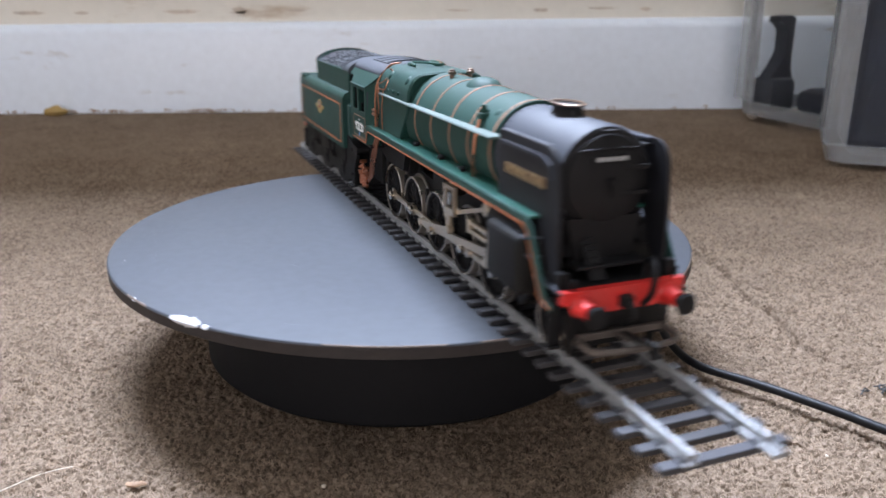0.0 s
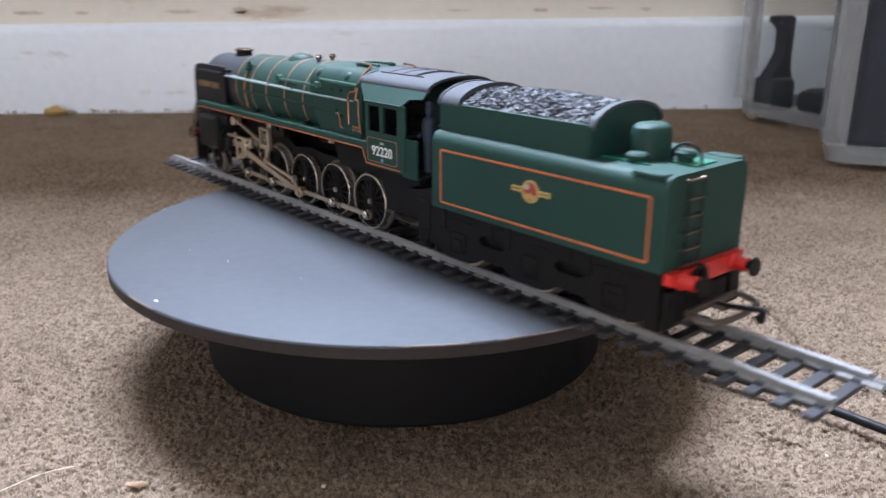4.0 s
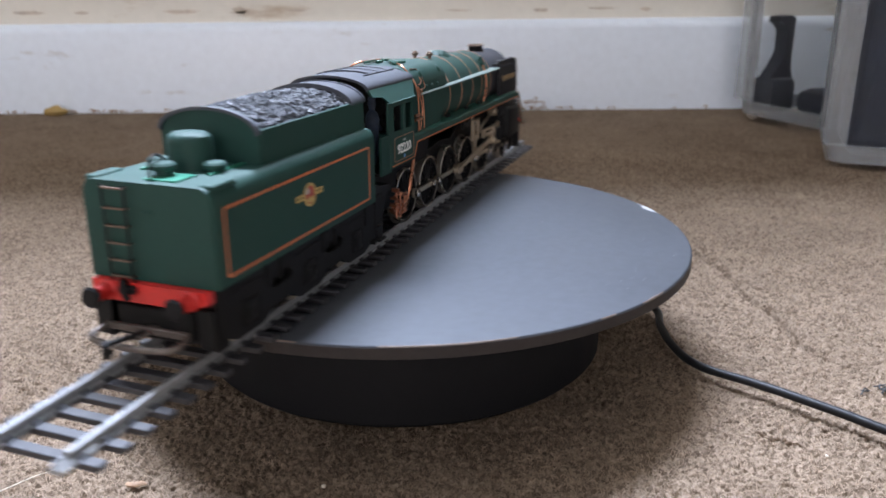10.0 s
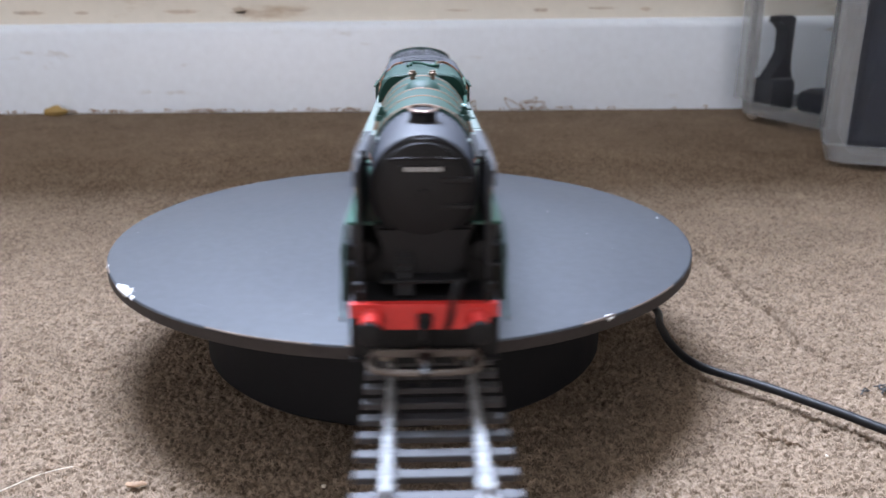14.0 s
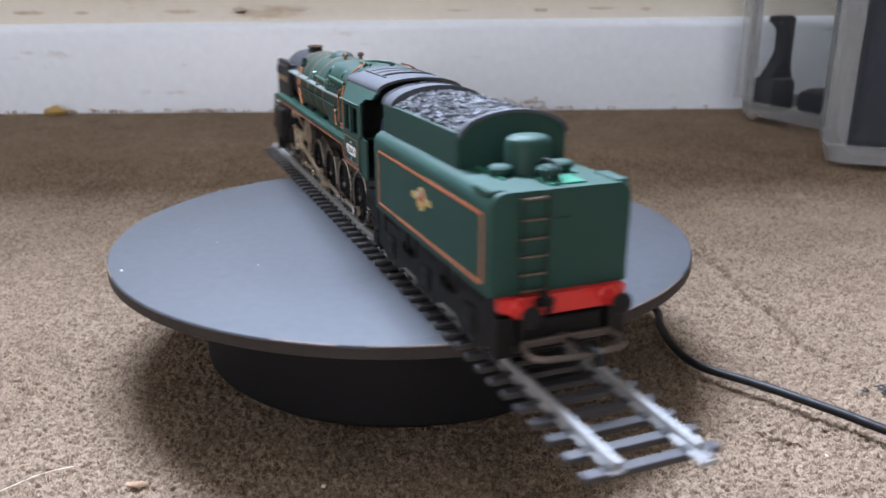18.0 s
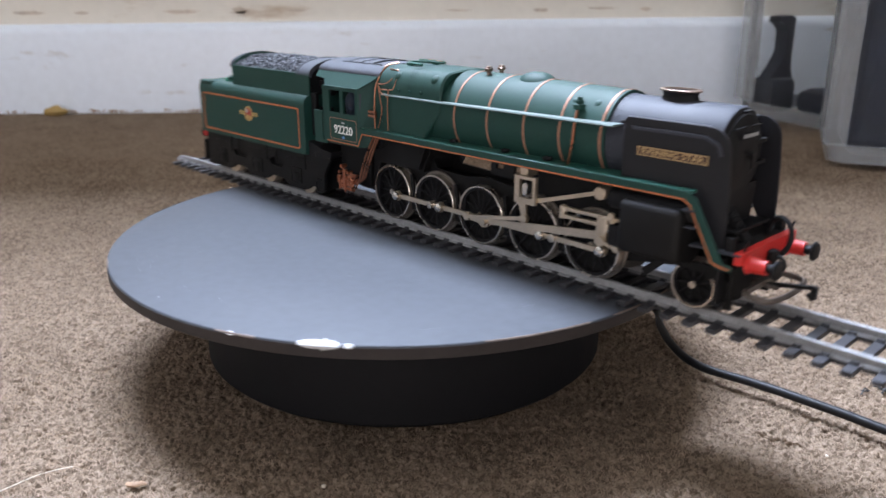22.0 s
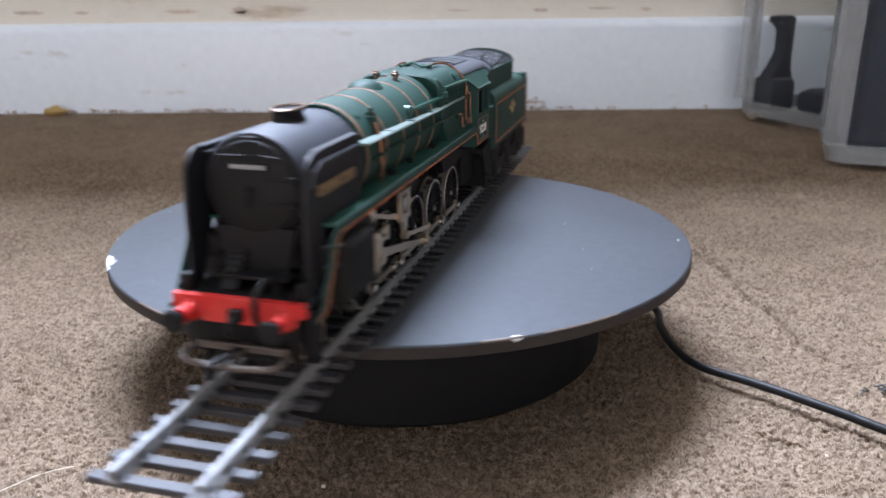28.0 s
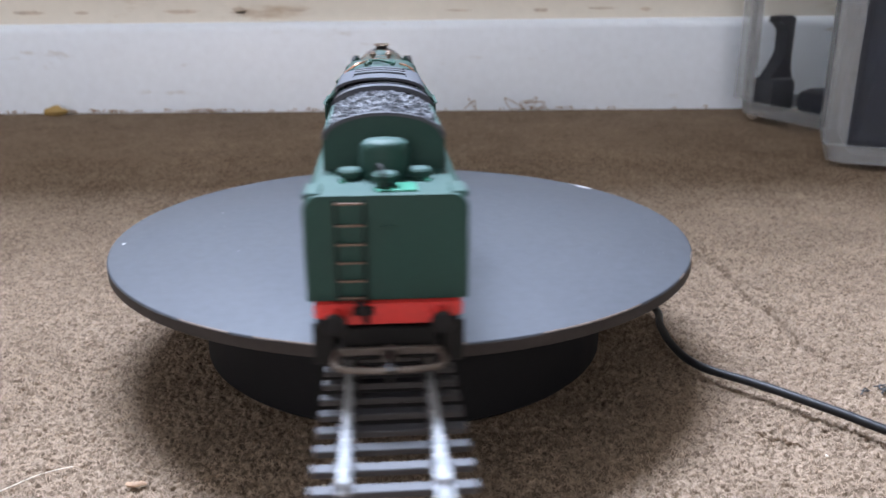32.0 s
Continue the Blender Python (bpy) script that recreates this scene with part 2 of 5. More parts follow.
def holed(bm, u0, u1, z0, z1, holes, v0, v1):
    """An upright plate with rectangular openings through it."""
    us = sorted({u0, u1, *(h[0] for h in holes), *(h[1] for h in holes)})
    zs = sorted({z0, z1, *(h[2] for h in holes), *(h[3] for h in holes)})

    def solid(i, j):
        if not (0 <= i < len(us) - 1 and 0 <= j < len(zs) - 1):
            return False
        cu, cz = (us[i] + us[i + 1]) / 2, (zs[j] + zs[j + 1]) / 2
        return not any(h[0] < cu < h[1] and h[2] < cz < h[3] for h in holes)
    cache = {}

    def V(u, v, z):
        k = (round(u, 4), round(v, 4), round(z, 4))
        if k not in cache:
            cache[k] = bm.verts.new((u, v, z))
        return cache[k]
    for i in range(len(us) - 1):
        for j in range(len(zs) - 1):
            if not solid(i, j):
                continue
            a, b, c, d = us[i], us[i + 1], zs[j], zs[j + 1]
            for v in (v0, v1):
                bm.faces.new((V(a, v, c), V(b, v, c), V(b, v, d), V(a, v, d)))
            for di, dj, p, q in ((-1, 0, (a, c), (a, d)), (1, 0, (b, c), (b, d)), (0, -1, (a, c), (b, c)), (0, 1, (a, d), (b, d))):
                if not solid(i + di, j + dj):
                    bm.faces.new((V(p[0], v0, p[1]), V(q[0], v0, q[1]), V(q[0], v1, q[1]), V(p[0], v1, p[1])))
    return bm


SIDE_SHIFT = {}          # how far a thing's own middle lies from the point it turns about, in mm


def finish(bm, name, mat, shift=0.0, angle=38):
    bmesh.ops.recalc_face_normals(bm, faces=bm.faces)
    me = bpy.data.meshes.new(name)
    bm.transform(Matrix.Scale(0.001, 4) @ Matrix.Translation((0, shift, 0)))
    bm.to_mesh(me)
    bm.free()
    me.polygons.foreach_set("use_smooth", [True] * len(me.polygons))
    me.set_sharp_from_angle(angle=radians(angle))
    me.materials.append(mat)
    return me


def part(name, bm, mat, parent=None, label="", angle=38):
    """One mesh object, a part of its parent."""
    top = parent
    while top is not None and top.parent is not None:
        top = top.parent
    ob = new(name, finish(bm, name, mat, SIDE_SHIFT.get(top.name, 0.0) if top else 0.0, angle))
    ob.parent = parent
    return tagged(ob, label)


def thing(name, label, category, shift=0.0, at=(0, 0, 0), group=""):
    ob = new(name)
    ob.empty_display_size = 0.02
    ob.location = at
    SIDE_SHIFT[ob.name] = shift
    return tagged(ob, label, category, group)


def B():
    return bmesh.new()


def lettering(name, body, size, at, turn, mat, parent, bold=0.0, thick=0.05, stretch=1.0):
    """Raised or printed letters as a mesh part; at in mm, turn as a 3 x 3 of its axes in columns."""
    cu = bpy.data.curves.new(name, "FONT")
    cu.body, cu.size, cu.extrude, cu.offset, cu.align_x, cu.align_y = body, size, thick, bold, "CENTER", "CENTER"
    cu.resolution_u = 3
    tmp = new("lettering_draft", cu)
    me = bpy.data.meshes.new_from_object(tmp.evaluated_get(bpy.context.evaluated_depsgraph_get()))
    bpy.data.objects.remove(tmp)
    top = parent
    while top.parent is not None:
        top = top.parent
    m = Matrix.Scale(0.001, 4) @ Matrix.Translation((at[0], at[1] + SIDE_SHIFT.get(top.name, 0.0), at[2])) @ Matrix(turn).transposed().to_4x4() @ Matrix.Diagonal((stretch, 1, 1, 1))
    me.transform(m)
    me.materials.clear()
    me.materials.append(mat)
    ob = new(name, me)
    ob.parent = parent
    return ob


RIGHT_FACE = ((1, 0, 0), (0, 0, 1), (0, -1, 0))     # text along, text up, out of the right-hand side
LEFT_FACE = ((-1, 0, 0), (0, 0, 1), (0, 1, 0))

# ---- the room ----


def room():
    bm = B()
    ya, yb = BACK_Y * 1000 - 100, WALL_Y * 1000 + 100
    box(bm, -1700, 2300, ya, yb, -60, -12)
    for x0, x1, y0, y1 in ((-1700, -294, ya, yb), (374, 2300, ya, yb), (-294, 374, ya, -159), (-294, 374, 354, yb)):
        box(bm, x0, x1, y0, y1, -12, -2)
    tagged(part("floor", bm, CARPET), "worn beige fitted carpet over the floor", "floor", kind="structure")
    # wall with the window over the skirting
    bm = B()
    holed(bm, -1800, 2400, -2, 2350, [tuple(k * 1000 for k in WIN)], WALL_Y * 1000, WALL_Y * 1000 + 100)
    tagged(part("wall_north", bm, CREAM), "cream painted wall with faded marks above the skirting", "wall", kind="structure")
    rng = random.Random(21)
    north = bpy.data.objects["wall_north"]
    for x, z, w, h in ((-430, 98, 13, 1.2), (-385, 99, 17, 2.0), (-330, 99, 8, 1.6), (-228, 100, 22, 2.0), (-168, 101, 9, 3.4), (-160, 99, 18, 1.4), (-110, 101, 14, 1.6), (60, 101, 14, 1.2), (150, 101, 9, 2), (215, 103, 18, 1.2), (262, 102, 7, 2)):
        bm = B()
        ring_ = [(x + w * (0.55 + 0.6 * rng.random()) * math.cos(a), WALL_Y * 1000 - 0.4, z + h * (0.6 + 0.7 * rng.random()) * math.sin(a)) for a in (2 * math.pi * k / 22 for k in range(22))]
        loft(bm, [ring_, [(p[0], WALL_Y * 1000 + 0.5, p[2]) for p in ring_]])
        part("scuff", bm, SCUFF, north)
    # unseen walls and ceiling close the room, their colour dims the fill
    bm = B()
    holed(bm, -1700, 2300, -2, 2350, [tuple(k * 1000 for k in FILL_OPENING)], BACK_Y * 1000 - 100, BACK_Y * 1000)
    tagged(part("wall_south", bm, DIMWALL), "plain unseen wall, darkened to cut bounced light, with the added opening", "wall", kind="structure")
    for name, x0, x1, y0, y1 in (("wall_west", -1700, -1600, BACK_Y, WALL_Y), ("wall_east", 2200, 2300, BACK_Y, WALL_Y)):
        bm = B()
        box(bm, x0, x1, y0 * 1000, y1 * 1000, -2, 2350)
        tagged(part(name, bm, DIMWALL), "plain unseen wall, darkened to cut bounced light", "wall", kind="structure")
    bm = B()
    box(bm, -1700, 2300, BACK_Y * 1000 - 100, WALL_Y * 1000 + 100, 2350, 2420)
    tagged(part("ceiling", bm, DIMWALL), "plain unseen ceiling, darkened to cut bounced light", "ceiling", kind="structure")
    # skirting: tall flat board with a rounded top
    bm = B()
    f, w = WALL_Y * 1000 - 18, WALL_Y * 1000
    prof = [(f, -2), (f, 81), (f + 1, 85), (f + 4, 88), (f + 8, 89.5), (f + 11, 91), (w, 91), (w, -2)]
    prism(bm, [(p[0], p[1]) for p in prof], -1600, 2200, "x")
    for v in bm.verts:
        if v.co.z > 50:
            v.co.z += v.co.x * 0.0085
    tagged(part("baseboard", bm, SKIRT), "white gloss skirting board, scuffed and stained", "skirting board", kind="structure")
    # the second of these is invented, a frame round the fill lamp
    for k, (name, win, y, s) in enumerate((("window_1", WIN, WALL_Y, 1), ("window_2", FILL_OPENING, BACK_Y, -1))):
        x0, x1, z0, z1 = (q * 1000 for q in win)
        yy = y * 1000 + s * 60
        root = tagged(thing(name, "unseen white framed window with one clear pane", "window"), kind="structure")
        bm = B()
        holed(bm, x0, x1, z0, z1, [(x0 + 14, x1 - 14, z0 + 14, z1 - 14)], yy - 20, yy + 20)
        part("window_frame", bm, FRAMEWHITE, root)
        for a, b in ((x0 + 14, x1 - 14),):
            bm = B()
            box(bm, a, b, yy - 2, yy + 2, z0 + 14, z1 - 14)
            p = part("pane", bm, GLASS, root)
            p.visible_shadow = False
        # unseen sill, made this deep to shade the carpet near the north wall
        bm = B()
        box(bm, x0 - 60, x1 + 60, *sorted((y * 1000 - s * 158, y * 1000 + s * 40)), z0 - 40, z0 - 14, 4)
        part("window_sill", bm, FRAMEWHITE, root)


def carpet_pile():
    """Twisted tufts of the carpet round the turntable."""
    x0, x1, y0, y1, pitch = -0.30, 0.38, -0.165, 0.36, 0.00160
    xs = np.concatenate([np.arange(x0, -0.14, 0.0009), np.arange(-0.14, 0.19, 0.00037), np.arange(0.19, x1, 0.0009)])
    ys = np.concatenate([np.arange(y0, -0.01, 0.00038), np.arange(-0.01, 0.12, 0.0007), np.arange(0.12, y1, 0.0013)])
    nx, ny = len(xs), len(ys)
    X, Y = np.meshgrid(xs, ys)
    rng = np.random.default_rng(4)
    gx, gy = int((x1 - x0) / pitch) + 6, int((y1 - y0) / pitch) + 6
    jx, jy, amp, way = (rng.random((gx, gy)) for _ in range(4))
    cx, cy = ((X - x0) / pitch).astype(int) + 2, ((Y - y0) / pitch).astype(int) + 2
    fx, fy = (X - x0) / pitch + 2, (Y - y0) / pitch + 2
    H = np.zeros_like(X)
    for dx in (-1, 0, 1):
        for dy in (-1, 0, 1):
            a, b = cx + dx, cy + dy
            ex, ey = fx - a - jx[a, b], fy - b - jy[a, b]
            c, d = np.cos(way[a, b] * 3.14), np.sin(way[a, b] * 3.14)
            # each tuft is a twisted cord, longer than wide
            along, across = ex * c + ey * d, ey * c - ex * d
            d2 = (along / 1.12) ** 2 + (across / 0.82) ** 2
            H = np.maximum(H, (0.5 + 0.5 * amp[a, b]) * np.clip(1 - d2 / 0.62, 0, 1) ** 0.5)
    W = np.sin(X * 61 + 1.3) * np.sin(Y * 47) + 0.6 * np.sin(X * 143 + Y * 90) + 0.4 * np.sin(X * 217 - Y * 190 + 2)
    edge = np.minimum(np.minimum(X - x0, x1 - X), np.minimum(Y - y0, y1 - Y))
    fade = np.clip(edge / 0.03, 0, 1)
    # a shallow seam or dent that runs over the carpet beside the turntable
    seam = np.exp(-(((X - 0.148) - 0.0012 * np.sin(Y * 140) - 0.0008 * np.sin(Y * 410)) / 0.0018) ** 2) * np.clip((Y + 0.040) / 0.02, 0, 1) * np.clip((0.110 - Y) / 0.03, 0, 1)
    Z = (-0.0018 + 0.0017 * H + 0.00030 * W - 0.0052 * seam + 0.00013 * rng.standard_normal(X.shape)) * fade - 0.0016 * (1 - fade)
    co = np.stack([X, Y, Z], -1).reshape(-1, 3).astype(np.float32)
    i = (np.arange(ny - 1)[:, None] * nx + np.arange(nx - 1)[None]).ravel()
    q = np.stack([i, i + 1, i + nx + 1, i + nx], -1).astype(np.int32)
    me = bpy.data.meshes.new("carpet_pile")
    me.vertices.add(len(co))
    me.vertices.foreach_set("co", co.ravel())
    me.loops.add(q.size)
    me.loops.foreach_set("vertex_index", q.ravel())
    me.polygons.add(len(q))
    me.polygons.foreach_set("loop_start", np.arange(0, q.size, 4, dtype=np.int32))
    me.update(calc_edges=True)
    me.materials.append(CARPET)
    # loose fibres that stand off the tufts
    n = 120000
    near = rng.random(n) < 0.55
    px = np.where(near, rng.uniform(-0.15, 0.20, n), rng.uniform(-0.29, 0.37, n))
    py = np.where(near, rng.uniform(-0.158, -0.01, n), rng.uniform(-0.01, 0.17, n))
    col = np.clip(np.searchsorted(xs, px), 0, nx - 1)
    row = np.clip(np.searchsorted(ys, py), 0, ny - 1)
    pz = Z[row, col]
    ang, curl = rng.uniform(0, 2 * np.pi, n), rng.normal(0, 0.7, n)
    half = np.where(near, rng.uniform(0.0006, 0.0015, n), rng.uniform(0.0008, 0.0020, n))
    thick = np.where(near, rng.uniform(0.00004, 0.00009, n), rng.uniform(0.00007, 0.00015, n))
    arch_up, roll = rng.uniform(0.0003, 0.0010, n), rng.uniform(-0.9, 0.9, n)
    rings = []
    for k in (-1, 0, 1):
        a = ang + curl * k * 0.6
        bx, by = px + k * half * np.cos(a), py + k * half * np.sin(a)
        bz = pz + (arch_up if k == 0 else -0.0002)
        for side in (-1, 1):
            rings.append(np.stack([bx - side * thick * np.sin(a), by + side * thick * np.cos(a), bz + side * thick * roll], -1))
    fco = np.stack(rings, 1).reshape(-1, 3).astype(np.float32)
    base = (np.arange(n) * 6)[:, None]
    fq = np.concatenate([base + np.array([0, 2, 3, 1]), base + np.array([2, 4, 5, 3])], 0).astype(np.int32)
    fibre = bpy.data.meshes.new("carpet_fibres")
    fibre.vertices.add(len(fco))
    fibre.vertices.foreach_set("co", fco.ravel())
    fibre.loops.add(fq.size)
    fibre.loops.foreach_set("vertex_index", fq.ravel())
    fibre.polygons.add(len(fq))
    fibre.polygons.foreach_set("loop_start", np.arange(0, fq.size, 4, dtype=np.int32))
    fibre.update(calc_edges=True)
    fibre.materials.append(FIBRE)
    tagged(new("carpet_fibres", fibre), "loose beige fibres frayed from the carpet tufts", "carpet", kind="stuff")
    tagged(new("carpet_pile", me), "tufted beige carpet pile, flattened and grubby", "carpet", kind="stuff")


def rounded_rect(w, d, r, n=5):
    out = []
    for cx, cy, a0 in ((w - r, d - r, 0), (r, d - r, 90), (r, r, 180), (w - r, r, 270)):
        for k in range(n + 1):
            a = radians(a0 + 90 * k / n)
            out.append((cx + r * math.cos(a), cy + r * math.sin(a)))
    return out


def storage_box(name_label, x, y, turn, w, d, h, r, lift):
    root = thing("storage_box", name_label, "storage box", at=(x, y, 0))
    root.rotation_euler = (0, 0, radians(turn))
    bm = B()
    outer, t = rounded_rect(w, d, r), 2.2
    k = 0.975

    def shape(s, inset, z):
        cx, cy = w / 2, d / 2
        return [(cx + (p[0] - cx) * (s - 2 * inset / w), cy + (p[1] - cy) * (s - 2 * inset / d), z) for p in outer]
    loft(bm, [shape(k - 0.02, 0, lift), shape(k, 0, lift + 8), shape(0.985, 0, h - 14), shape(1, 0, h - 12), shape(1, 0, h), shape(0.985, t, h), shape(k, t, lift + 10), shape(k - 0.02, t, lift + 3)])
    body = part("body", bm, POLY, root)
    # cloudy thicker corners and foot rim
    n = len(outer) // 4
    for q in range(4):
        arc = outer[q * n:(q + 1) * n][1:5]
        cx, cy = w / 2, d / 2
        o = [(cx + (p[0] - cx) * 0.985, cy + (p[1] - cy) * 0.985) for p in arc]
        i = [(cx + (p[0] - cx) * 0.945, cy + (p[1] - cy) * 0.945) for p in arc][::-1]
        bm = B()
        prism(bm, o + i, lift + 12, h - 16, "z")
        part("corner_rib", bm, POLYEDGE, body)
    bm = B()
    loft(bm, [shape(k - 0.02, -0.6, lift), shape(k, -0.6, lift + 13), shape(k, 1.2, lift + 13), shape(k - 0.02, 1.2, lift)], cap=False)
    part("foot_rim", bm, POLYEDGE, body)
    # extra strip, no part of the box: imitates the haze beside the corner
    bm = B()
    box(bm, 0.014 * w, 0.014 * w + 1.6, d - 34, d - 6, lift + 14, h - 18, 0.5)
    part("corner_band", bm, POLYEDGE, body, "added cloudy strip imitating haze beside the corner")
    for a in (0.18, 0.82):
        for b in (0.25, 0.75):
            bm = B()
            box(bm, w * a - 12, w * a + 12, d * b - 8, d * b + 8, 0, lift + 0.5, 1.5)
            part("foot", bm, POLY, root)
    bm = B()
    loft(bm, [shape(1.015, 0, h + 0.5), shape(1.03, 0, h + 3), shape(1.03, 0, h + 9), shape(0.99, 0, h + 13)])
    part("lid", bm, POLY, root)
    return root


def boxes():
    far_at, near_at = (0.368, 0.374, 16.0), (0.299, 0.279, -25.0)
    storage_box("translucent plastic storage box with dark toys inside, by the wall", *far_at, 200, 150, 240, 28, 6)
    storage_box("translucent plastic storage box filled with dark cloth", *near_at, 360, 92, 260, 14, 4)

    def settle(ob, at):
        ob.location = (at[0], at[1], 0)
        ob.rotation_euler = (0, 0, radians(at[2]))
        return ob
    bm = B()
    box(bm, 10, 39, 100, 130, 9.6, 42, 5, 2)
    prism(bm, [(11, 40), (38, 40), (34.5, 50), (33.5, 62), (33.5, 97), (28, 99.5), (17, 98.5), (16, 94), (22, 90), (26, 85), (26.5, 66), (20, 53)], 106, 122, "y")
    settle(tagged(part("toy_stand", bm, DARKTOY), "dark plastic toy on a square base standing in the box", "toy"), far_at)
    bm = B()
    box(bm, 30, 184, 20, 94, 9.6, 34, 10, 2)
    settle(tagged(part("toy_case", bm, NAVY), "low dark case lying in the box", "toy"), far_at)
    bm = B()
    box(bm, 16, 338, 8, 82, 8, 230, 12, 3)
    bmesh.ops.subdivide_edges(bm, edges=bm.edges, cuts=5, use_grid_fill=True)
    for v in bm.verts:
        n = Vector((noise.noise(v.co * 0.03), noise.noise(v.co * 0.035 + Vector((5, 1, 2))), noise.noise(v.co * 0.03 + Vector((1, 7, 2)))))
        v.co += n * 5
        v.co.x += max(0, v.co.z - 60) * 0.06 * (1 if v.co.x < 120 else 0)
        v.co.z = max(v.co.z, 7.5)
    settle(tagged(part("folded_cloth", bm, NAVY), "bundle of dark navy cloth in the box", "cloth"), near_at)


def cable():
    bm = B()
    pts = [(70, 30, 14), (86, 20, 9), (98.3, 7.8, 4.4), (96.5, -5, 3.2), (95.6, -16.4, 2.7), (95.8, -25.2, 2.6), (96.9, -32.9, 2.6), (99.2, -39.4, 2.8), (102.8, -44.6, 3.0), (113.8, -56.3, 3.6), (128.7, -73.9, 3.9), (152.2, -99.3, 3.2), (220, -160, 2.2), (300, -190, 2.2), (420, -210, 2.2), (520, -150, 2.2), (640, -60, 2.2)]
    tube(bm, bend(pts, 8), 1.45, 12)
    ob = part("power_cable", bm, RUBBER)
    tagged(ob, "thick black rubber power cable trailing over the carpet", "cable")
    bm = B()
    box(bm, 640, 668, -74, -42, 0.2, 14, 3, 2)
    cyl(bm, (637, -58, 4), (642, -58, 5), 3.2, 3.8, 12)
    tagged(part("power_plug", bm, RUBBER), "black mains plug lying at the end of the cable", "plug")


def crumbs():
    def lump(name, label, cat, mat, at, size, seed):
        bm = B()
        ball(bm, (0, 0, 0), 1, *size, 9, 6)
        for v in bm.verts:
            v.co *= 1 + 0.5 * noise.noise(v.co * 0.9 + Vector((seed, 0, 0)))
        bmesh.ops.translate(bm, vec=Vector((at[0], at[1], size[2] * 0.5 + 0.1)), verts=bm.verts)
        tagged(part(name, bm, mat), label, cat)
    lump("crumb", "white crumb on the carpet", "crumb", LINT, (-22, -99), (0.7, 0.6, 0.5), 1)
    lump("crumb", "white crumb on the carpet", "crumb", LINT, (117, -92), (0.6, 0.5, 0.4), 2)
    lump("crumb", "yellow crumb at the foot of the skirting", "crumb", YELLOWBIT, (-357, 570), (11, 5, 5), 3)
    lump("wood_chip", "small brown wood chip on the carpet", "debris", CHIPWOOD, (-72, -96), (3.2, 1.0, 0.6), 4)
    lump("crumb", "pale crumb on the carpet", "crumb", LINT, (352, 512), (5, 4, 4), 5)
    bm = B()
    tube(bm, bend([(-106, -98.2, 0.8), (-99.2, -92.8, 1.5), (-95, -90, 1.5), (-91, -87.4, 0.9)], 5), 0.13, 5)
    tagged(part("straw", bm, LINT), "thin pale bristle lying on the carpet", "debris")
    bm = B()
    rng = random.Random(9)
    for k in range(14):
        c = Vector((101.5 + k * 0.68 + rng.uniform(-0.5, 0.5), -78.4 - k * 0.46 + rng.uniform(-0.5, 0.5), -0.3))
        tube(bm, bend([c, c + Vector((rng.uniform(0.2, 1.4), rng.uniform(-0.9, 0.4), rng.uniform(0.5, 1.2))), c + Vector((rng.uniform(1.2, 2.6), rng.uniform(-1.6, 0.2), -0.2))], 4), rng.uniform(0.3, 0.5), 6)
    tagged(part("carpet_pull", bm, CARPET), "short pulled clump of carpet yarn", "debris")
    bm = B()
    rng = random.Random(3)
    for k in range(9):
        c = Vector((150 + rng.uniform(-3, 7), -55.5 + rng.uniform(-3, 2), 0.3))
        tube(bm, bend([c, c + Vector((rng.uniform(-3, 3), rng.uniform(-2, 2), rng.uniform(0, 1.6))), c + Vector((rng.uniform(-4, 4), rng.uniform(-2, 2), -0.2))], 4), 0.24, 5)
    tagged(part("lint", bm, DARKLINT), "tangle of dark grey fluff on the carpet", "debris")
    bm = B()
    for k in range(6):
        c = Vector((115 + rng.uniform(-40, 30), 566 + rng.uniform(-6, 12), 0.5))
        tube(bm, bend([c, c + Vector((rng.uniform(-8, 8), 6, rng.uniform(4, 14))), c + Vector((rng.uniform(-16, 16), 12, rng.uniform(0, 10)))], 4), 0.5, 4)
    tagged(part("loose_threads", bm, FLUFF), "frayed carpet threads at the foot of the skirting", "debris", kind="stuff")
    bm = B()
    for k in range(110):
        x = rng.uniform(-480, 330)
        if rng.random() < 0.55:
            x = rng.choice((-420, -330, -300, -215, -120, -60, 20, 118, 150)) + rng.gauss(0, 12)
        c = Vector((x, 583 + rng.uniform(-5, 1), -1))
        h = rng.uniform(0.8, 3.2)
        tube(bm, bend([c, c + Vector((rng.uniform(-3, 3), 0, h)), c + Vector((rng.uniform(-7, 7), rng.uniform(-4, 0), h * rng.uniform(0.5, 1.4)))], 3), rng.uniform(0.3, 0.65), 4)
    tagged(part("carpet_fluff", bm, FLUFF), "brown fluff gathered along the foot of the skirting", "fluff", kind="stuff")


# ---- turntable, track ----
TOP = 0.041            # height of the disc's upper face
MID = 7.2              # the track's middle line lies this far from the pivot, mm


